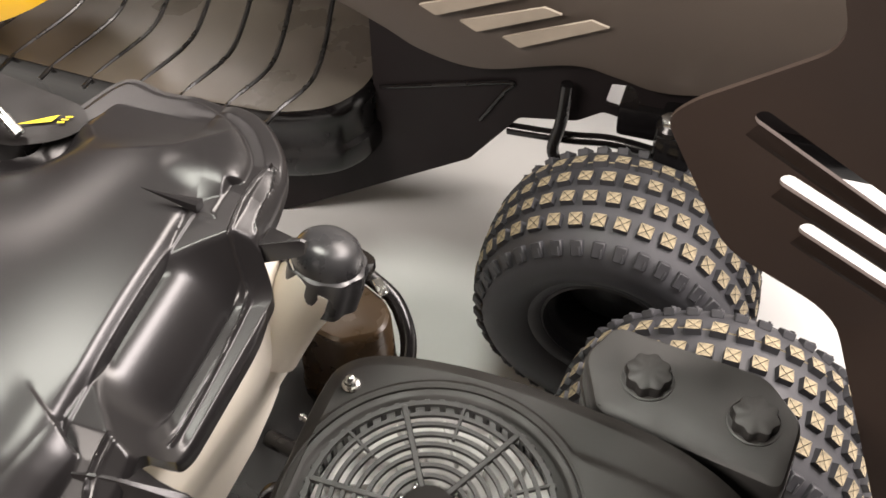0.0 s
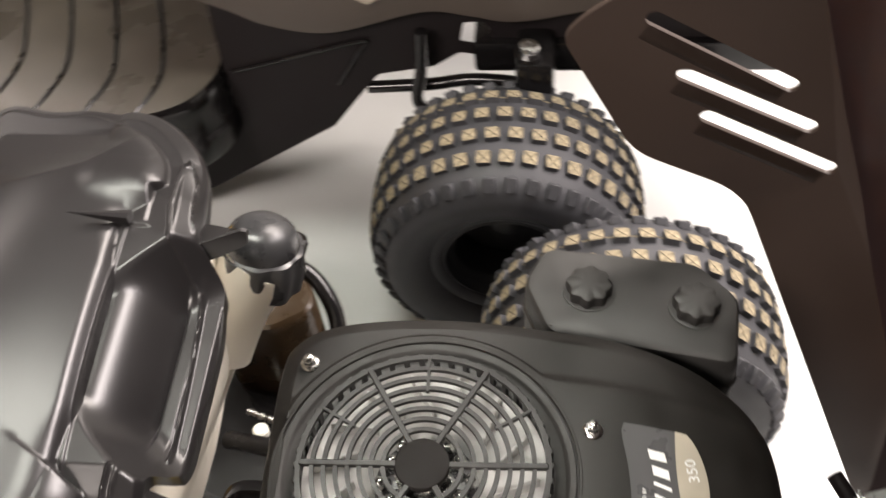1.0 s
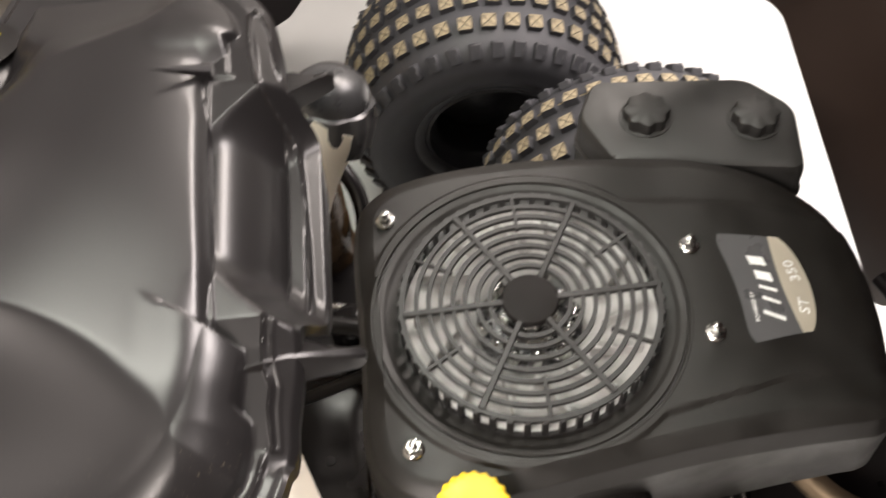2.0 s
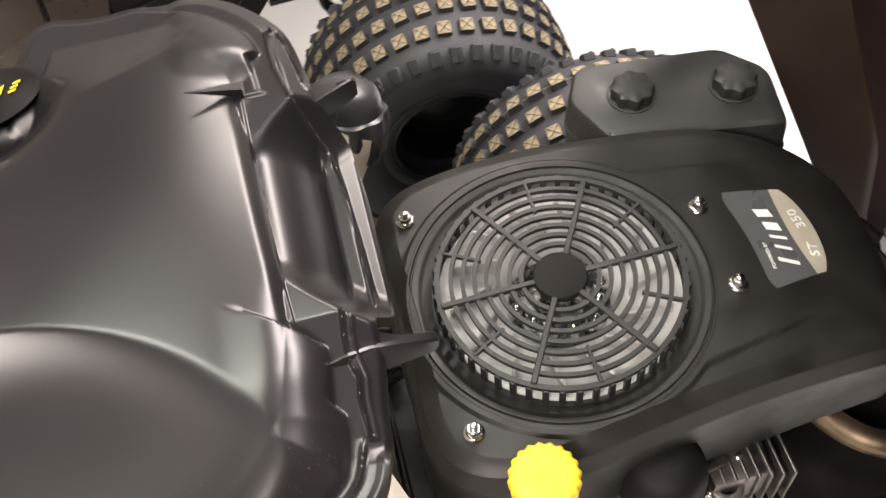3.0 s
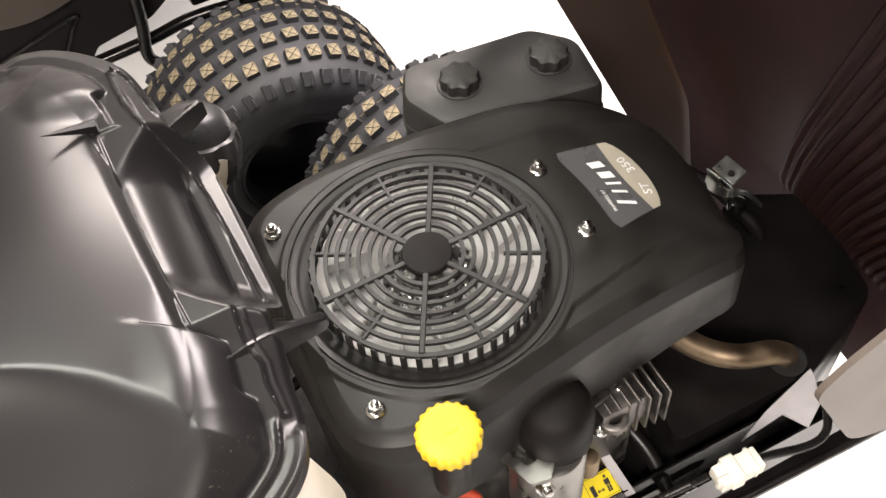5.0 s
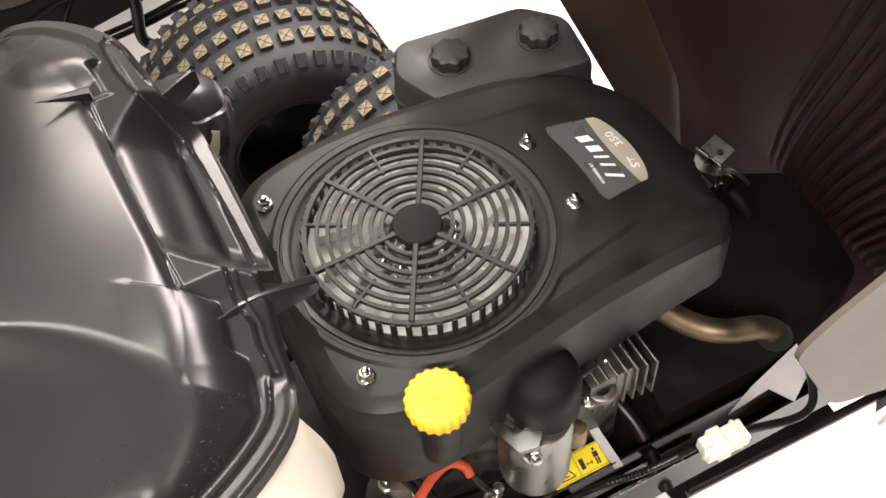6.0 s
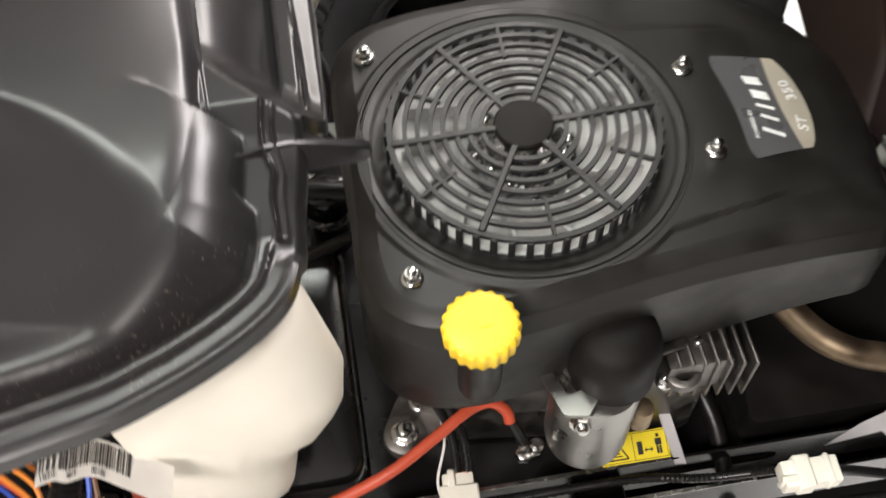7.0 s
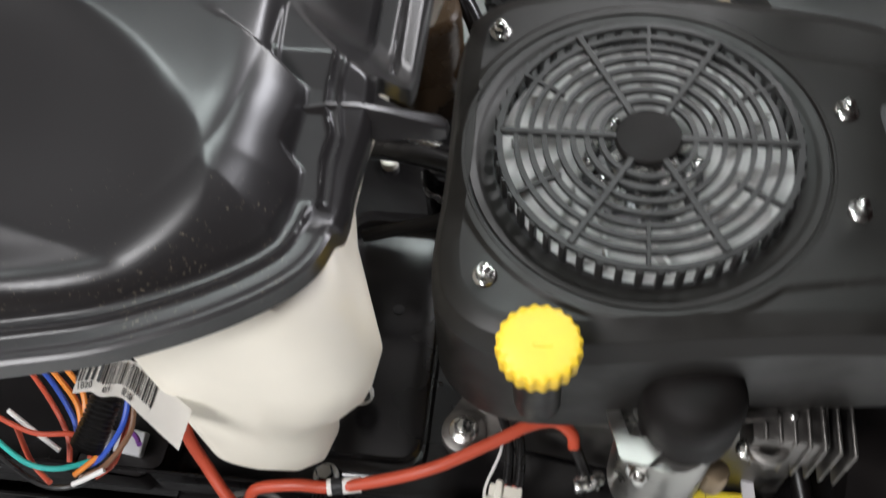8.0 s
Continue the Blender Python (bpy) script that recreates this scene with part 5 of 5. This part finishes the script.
        b.faces.new([b.verts.new(m @ Vector((x, y, 0.0009))) for x, y in pts])
        part(name, b, INK, warn, smooth=0)

    for (x0, y0), (x1, y1) in (((-0.023, -0.008), (-0.006, -0.008)), ((-0.006, -0.008), (-0.0145, 0.0075)), ((-0.0145, 0.0075), (-0.023, -0.008))):
        d = Vector((x1 - x0, y1 - y0)).normalized()
        sx, sy = -d.y * 0.0006, d.x * 0.0006
        ink([(x0 - sx, y0 - sy), (x1 - sx, y1 - sy), (x1 + sx, y1 + sy), (x0 + sx, y0 + sy)], "sign_stroke")
    for k in range(3):
        ink([(-0.0185 + 0.0014 * k, -0.0060 + 0.0022 * k), (-0.0105 - 0.0014 * k, -0.0060 + 0.0022 * k), (-0.0108 - 0.0014 * k, -0.0050 + 0.0022 * k), (-0.0182 + 0.0014 * k, -0.0050 + 0.0022 * k)], "sign_wave")
    for y0, y1, x0, x1 in ((-0.0106, -0.0102, -0.0258, 0.0258), (0.0102, 0.0106, -0.0258, 0.0258), (-0.0102, 0.0102, -0.0258, -0.0254), (-0.0102, 0.0102, 0.0254, 0.0258), (-0.0102, 0.0102, -0.0012, -0.0008)):
        ink([(x0, y0), (x1, y0), (x1, y1), (x0, y1)], "border")
    ink([(0.0020, -0.0065), (0.0062, -0.0065), (0.0062, 0.0035), (0.0020, 0.0035)], "sign_block")
    ink([(0.0085, -0.0040), (0.0130, -0.0040), (0.0130, -0.0030), (0.0085, -0.0030)], "arrow")
    ink([(0.0072, -0.0035), (0.0090, -0.0055), (0.0090, -0.0015)], "arrow_head")
    ink([(0.0143, -0.0035), (0.0125, -0.0015), (0.0125, -0.0055)], "arrow_head")
    for x0, x1, y0, y1 in ((0.0165, 0.0215, -0.0010, 0.0042), (0.0170, 0.0187, -0.0075, -0.0014), (0.0193, 0.0210, -0.0075, -0.0014), (0.0178, 0.0202, 0.0052, 0.0078)):
        ink([(x0, y0), (x1, y0), (x1, y1), (x0, y1)], "sign_block")


build_wiring()


def build_hoses():
    for pts, r, mat_, lab, cat in (([(-0.205, 0.075, -0.16), (-0.17, 0.070, -0.15), (-0.13, 0.066, -0.15), (-0.08, 0.07, -0.16)], 0.008, BLACKWIRE, "black rubber fuel hose between tank and engine", "hose"),
                                   ([(-0.20, 0.020, -0.20), (-0.165, 0.030, -0.19), (-0.12, 0.045, -0.18), (-0.09, 0.05, -0.17)], 0.0055, BLACKWIRE, "black rubber fuel hose between tank and engine", "hose"),
                                   ([(-0.215, 0.13, -0.21), (-0.16, 0.115, -0.2), (-0.09, 0.10, -0.19)], 0.0035, STEEL, "thin bright control rod behind the engine", "rod")                                   ):
        bm = B()
        sweep(bm, pts, r, 14)
        solo(cat, bm, mat_, lab, cat, "hoses" if cat == "hose" else "")
    # upright housing behind the tank, with a rounded edge, a lip and a bright clip
    house = thing("housing", (-0.215, 0.235, -0.282), "upright glossy black housing behind the fuel tank, its brown reflection painted in", "housing")
    ring = rounded([(-0.275, 0.235), (-0.225, 0.272), (-0.178, 0.256), (-0.166, 0.222), (-0.205, 0.190), (-0.262, 0.196)], [0.01, 0.012, 0.022, 0.020, 0.012, 0.01], 6)
    mid = Vector((-0.215, 0.232))
    bm = B()
    loft(bm, [[Vector((*(mid + (p - mid) * k), z)) for p in ring] for k, z in ((1.04, -0.282), (1.04, -0.270), (1.0, -0.266), (0.97, -0.175), (0.93, -0.165), (0.85, -0.162))])
    body = part("body", bm, HOUSING, house)
    bm = B()
    sweep(bm, [(-0.222, 0.282, -0.170), (-0.190, 0.276, -0.185), (-0.166, 0.256, -0.205), (-0.156, 0.232, -0.225), (-0.158, 0.212, -0.245)], 0.0085, 14)
    part("hose", bm, BLACKPAINT, body, "glossy black hose along the edge")
    bm = B()
    box(bm, (-0.200, 0.268, -0.160), (0.022, 0.010, 0.004), 0.001, turn(0, 0, -40), 1)
    part("clip", bm, STEEL, body, "bright folded clip")
    can = thing("fuel_filter", (-0.155, 0.085, -0.24), "glossy black canister with a bright clamp behind the engine", "canister")
    bm = B()
    lathe(bm, [(0.018, -0.27), (0.021, -0.265), (0.021, -0.20), (0.017, -0.192), (0.008, -0.188)], (-0.152, 0.098, 0), 28)
    part("body", bm, BLACKPAINT, can)
    bm = B()
    lathe(bm, [(0.0216, -0.225), (0.0222, -0.224), (0.0222, -0.214), (0.0216, -0.213)], (-0.152, 0.098, 0), 28, None, False, False)
    part("clamp", bm, STEEL, can, "bright hose clamp")
    bm = B()
    lathe(bm, [(0.008, -0.282), (0.008, -0.274), (0.006, -0.272)], (-0.222, 0.144, 0), 20)
    solo("deck_bolt", bm, WHITEPLASTIC, "pale round plug in the deck", "plug")


build_hoses()


# ---- control panel beside the console ----
def build_controls():
    pan = thing("control_panel", (-0.42, 0.12, 0.10), "dark control panel with a throttle lever and yellow decal", "control panel")
    bm = B()
    pts = [(-0.62, 0.040), (-0.36, 0.050), (-0.333, 0.070), (-0.322, 0.092), (-0.340, 0.108), (-0.62, 0.12)]
    loft(bm, [[Vector((p.x, p.y, z)) for p in rounded([(x + 0.4 * g, y + (0.1 - y) * g) for x, y in pts], 0.01, 4)] for g, z in ((0, 0.10), (0, 0.156), (0.01, 0.160), (0.05, 0.161))])
    part("panel", bm, CHASSIS, pan)
    bm = B()
    bm.faces.new([bm.verts.new(Vector(p)) for p in ((-0.352, 0.070, 0.1625), (-0.329, 0.084, 0.1625), (-0.328, 0.092, 0.1625))])
    part("wedge_mark", bm, WARNING, pan, "yellow wedge of the throttle decal", smooth=0)
    for k in range(3):
        bm = B()
        box(bm, (-0.3225 + 0.001 * k, 0.086 + 0.0035 * k, 0.1625), (0.005, 0.0012, 0.0005), 0.0001, turn(0, 0, 25), 1)
        part("decal_bar", bm, WARNING, pan)
    bm = B()
    sweep(bm, [(-0.338, 0.063, 0.165), (-0.360, 0.068, 0.178), (-0.385, 0.072, 0.20)], 0.004, 10)
    lev = part("throttle_lever", bm, STEEL, pan, "bright throttle lever")
    bm = B()
    lathe(bm, [(0.004, -0.012), (0.010, -0.008), (0.012, 0.004), (0.009, 0.014), (0.003, 0.017)], (-0.395, 0.085, 0.205), 20)
    part("lever_knob", bm, GREYPLASTIC, lev, "grey lever knob")


build_controls()


# ---- the tractor that stands beside ----
def build_neighbour():
    tr = thing("lawn_tractor", (-0.4, 0.9, FLOOR), "dark lawn tractor with a ribbed footboard and yellow body, hood closed", "lawn tractor")
    # footboard with a rounded front corner and a deep glossy flange
    corner = [(-1.30, 0.50), (-0.80, 0.538), (-0.57, 0.580), (-0.505, 0.622), (-0.482, 0.680), (-0.495, 0.760), (-0.53, 0.86), (-0.60, 1.0), (-1.30, 1.0)]

    def foot(k, z):
        c = Vector((-0.9, 0.78))
        return [Vector((p.x + 0.02, p.y, z)) for p in rounded([c + (Vector(q) - c) * k for q in corner], [0.02, 0.08, 0.06, 0.05, 0.05, 0.05, 0.05, 0.03, 0.03], 4)]

    bm = B()
    loft(bm, [foot(1.0, -0.43), foot(1.005, -0.395), foot(0.985, -0.392), foot(0.985, -0.345), foot(0.992, -0.325), foot(0.985, -0.316), foot(0.96, -0.314)])
    fb = part("footboard", bm, FOOT, tr, "ribbed black plastic footboard")
    bm = B()
    loft(bm, [foot(1.006, -0.435), foot(1.012, -0.428), foot(1.012, -0.396), foot(0.998, -0.389), foot(0.998, -0.346), foot(1.006, -0.334), foot(1.002, -0.323), foot(0.988, -0.3145)], True, False, False)
    part("flange", bm, BLACKPAINT, fb, "glossy black rolled flange")
    for k in range(9):
        bm = B()
        x = -0.545 - 0.072 * k
        sweep(bm, [(x - 0.018, 0.560 - 0.010 * k, -0.324), (x - 0.010, 0.59 - 0.008 * k, -0.3155), (x, 0.66, -0.3135), (x - 0.025, 0.74, -0.3135), (x - 0.075, 0.85, -0.3135), (x - 0.13, 0.99, -0.3135)], 0.0036, 8, 6)
        part("rib", bm, BLACKWIRE, fb, "dark raised rib")
    bm = B()
    sweep(bm, [(-0.70, 0.80, -0.27), (-0.60, 0.84, -0.275), (-0.50, 0.86, -0.28), (-0.46, 0.87, -0.29)], 0.009, 10)
    part("pedal_rod", bm, BLACKPAINT, tr, "glossy black pedal rod")
    # side plate
    bm = B()
    plate(bm, rounded([(-1.2, -0.65), (-0.66, -0.648), (-0.53, -0.565), (-0.324, -0.43), (-0.25, -0.33), (-0.17, -0.315), (-0.135, -0.290), (-0.085, -0.300), (-0.04, -0.315), (0.25, -0.29), (0.25, -0.15), (-0.46, -0.15), (-0.47, -0.43), (-1.2, -0.43)], 0.006, 3), [rounded([(-0.135, -0.275), (-0.128, -0.240), (-0.100, -0.238), (-0.088, -0.262), (-0.105, -0.280)], 0.004, 2)], lambda u, v, w: Vector((u, 0.72 + 0.13 * (u + 0.32) + w, v)), 0.006)
    part("side_plate", bm, PLATEPAINT, tr, "satin black steel side plate")
    bm = B()
    sweep(bm, [(-0.455, 0.7000, -0.323), (-0.35, 0.7136, -0.293), (-0.262, 0.7252, -0.268), (-0.272, 0.7235, -0.288), (-0.306, 0.7190, -0.346)], 0.0032, 8)
    part("plate_fold", bm, BLACKPAINT, tr, "glossy folded edge of the side plate")
    for x, z in ((-0.568, -0.493), (-0.500, -0.434)):
        bm = B()
        y = 0.72 + 0.13 * (x + 0.32) - 0.002
        for k in (-1, 1):
            box(bm, (x, y, z + 0.009 * k), (0.046, 0.006, 0.0032), 0.0012, turn(0, -32, 7.5), 1)
        part("plate_lug", bm, BLACKPAINT, tr, "pressed slot of the side plate")
    # Unseen plate, added to keep light off the floor between the tractors.
    bm = B()
    plate(bm, [(-1.2, -0.62), (-0.30, -0.60), (-0.10, -0.42), (0.12, -0.38), (0.12, -0.15), (-1.2, -0.15)], [], lambda u, v, w: Vector((u, 1.32 + 0.13 * (u + 0.32) + w, v)), 0.006)
    part("unseen_shade_plate", bm, BLACKPAINT, tr, "added black plate on the unseen far side, shading the floor")
    # steering linkage
    bm = B()
    sweep(bm, [(-0.268, 0.733, -0.36), (-0.18, 0.742, -0.352), (-0.12, 0.752, -0.345), (-0.05, 0.742, -0.335), (-0.02, 0.72, -0.33)], 0.009, 12)
    part("drag_link", bm, BLACKPAINT, tr, "glossy black steering rod")
    bm = B()
    sweep(bm, [(-0.178, 0.715, -0.235), (-0.183, 0.715, -0.30), (-0.190, 0.708, -0.352), (-0.165, 0.70, -0.375)], 0.0085, 12)
    part("steering_arm", bm, BLACKPAINT, tr, "black steering arm")
    bm = B()
    box(bm, (0.16, 0.80, -0.29), (0.56, 0.06, 0.05), 0.008, turn(0, 0, 7.5))
    box(bm, (-0.03, 0.735, -0.28), (0.05, 0.10, 0.06), 0.012, turn(0, 0, 7.5))
    lathe(bm, [(0.018, -0.40), (0.018, -0.245), (0.013, -0.24)], (-0.035, 0.705, 0), 20)
    part("front_axle", bm, BLACKPAINT, tr, "glossy black front axle")
    bm = B()
    lathe(bm, [(0.013, -0.24), (0.013, -0.233), (0.010, -0.232)], (-0.035, 0.705, 0), 6)
    part("spindle_nut", bm, STEEL, tr, "bright spindle nut")
    bm = B()
    lathe(bm, [(0.011, -0.33), (0.011, -0.318), (0.008, -0.317)], (-0.02, 0.715, 0), 6)
    part("link_nut", bm, STEEL, tr, "bright link nut")
    bm = B()
    box(bm, (-0.30, 1.0, -0.36), (0.5, 0.03, 0.14), 0.01, turn(0, 0, 7.5))
    part("frame_rail", bm, CHASSIS, tr, "black steel frame rail")
    # closed hood: side with a folded lower edge and three slanted vents
    low = [(-0.62, -0.12), (-0.445, -0.198), (-0.38, -0.231), (-0.297, -0.243), (-0.177, -0.210), (-0.115, -0.217), (-0.05, -0.226), (0.10, -0.20), (0.55, -0.16)]
    vents = [((-0.372, -0.146), (-0.262, -0.104)), ((-0.318, -0.160), (-0.210, -0.118)), ((-0.262, -0.173), (-0.152, -0.125))]
    bm = B()
    rows = []
    for dz, dy in ((0.0, 0.012), (0.0, 0.0), (0.03, -0.006), (0.10, -0.002), (0.16, 0.012), (0.20, 0.05), (0.22, 0.12), (0.23, 0.30), (0.23, 0.55)):
        rows.append([Vector((x, 0.72 + 0.13 * (x + 0.2) + dy, (z + dz) if dz < 0.05 else (z * max(0, 1 - dz * 4) + dz - 0.17 * min(1, dz * 4)))) for x, z in ((p.x, p.y) for p in spline([(a, b, 0) for a, b in low], 6))])
    loft(bm, rows, False)
    bmesh.ops.solidify(bm, geom=bm.faces[:], thickness=0.003)
    hd = part("closed_hood", bm, HOODOUT, tr, "grey-brown lacquered hood side")
    # Solid pale slabs: the light seen through the openings is in their colour.
    for (x0, z0), (x1, z1) in vents:
        bm = B()
        m = lambda x, z, o: Vector((x, 0.712 + 0.13 * (x + 0.2) - o, z))
        q = [(x0, z0), (x0 + 0.022, z0 - 0.012), (x1 + 0.022, z1 - 0.006), (x1, z1)]
        loft(bm, [[m(x, z, 0.004 + o) for x, z in q] for o in (0.0, 0.004)])
        part("vent", bm, LITVENT, hd, "slanted hood vent, its lit opening painted pale")
    # yellow body beside the footboard
    bm = B()
    lathe(bm, [(0.02, -0.20), (0.13, -0.195), (0.165, -0.175), (0.175, -0.14), (0.165, -0.02), (0.12, 0.08), (0.02, 0.11)], (-1.02, 0.55, 0), 40)
    part("yellow_body", bm, BODYYELLOW, tr, "bright yellow rounded body panel")


build_neighbour()
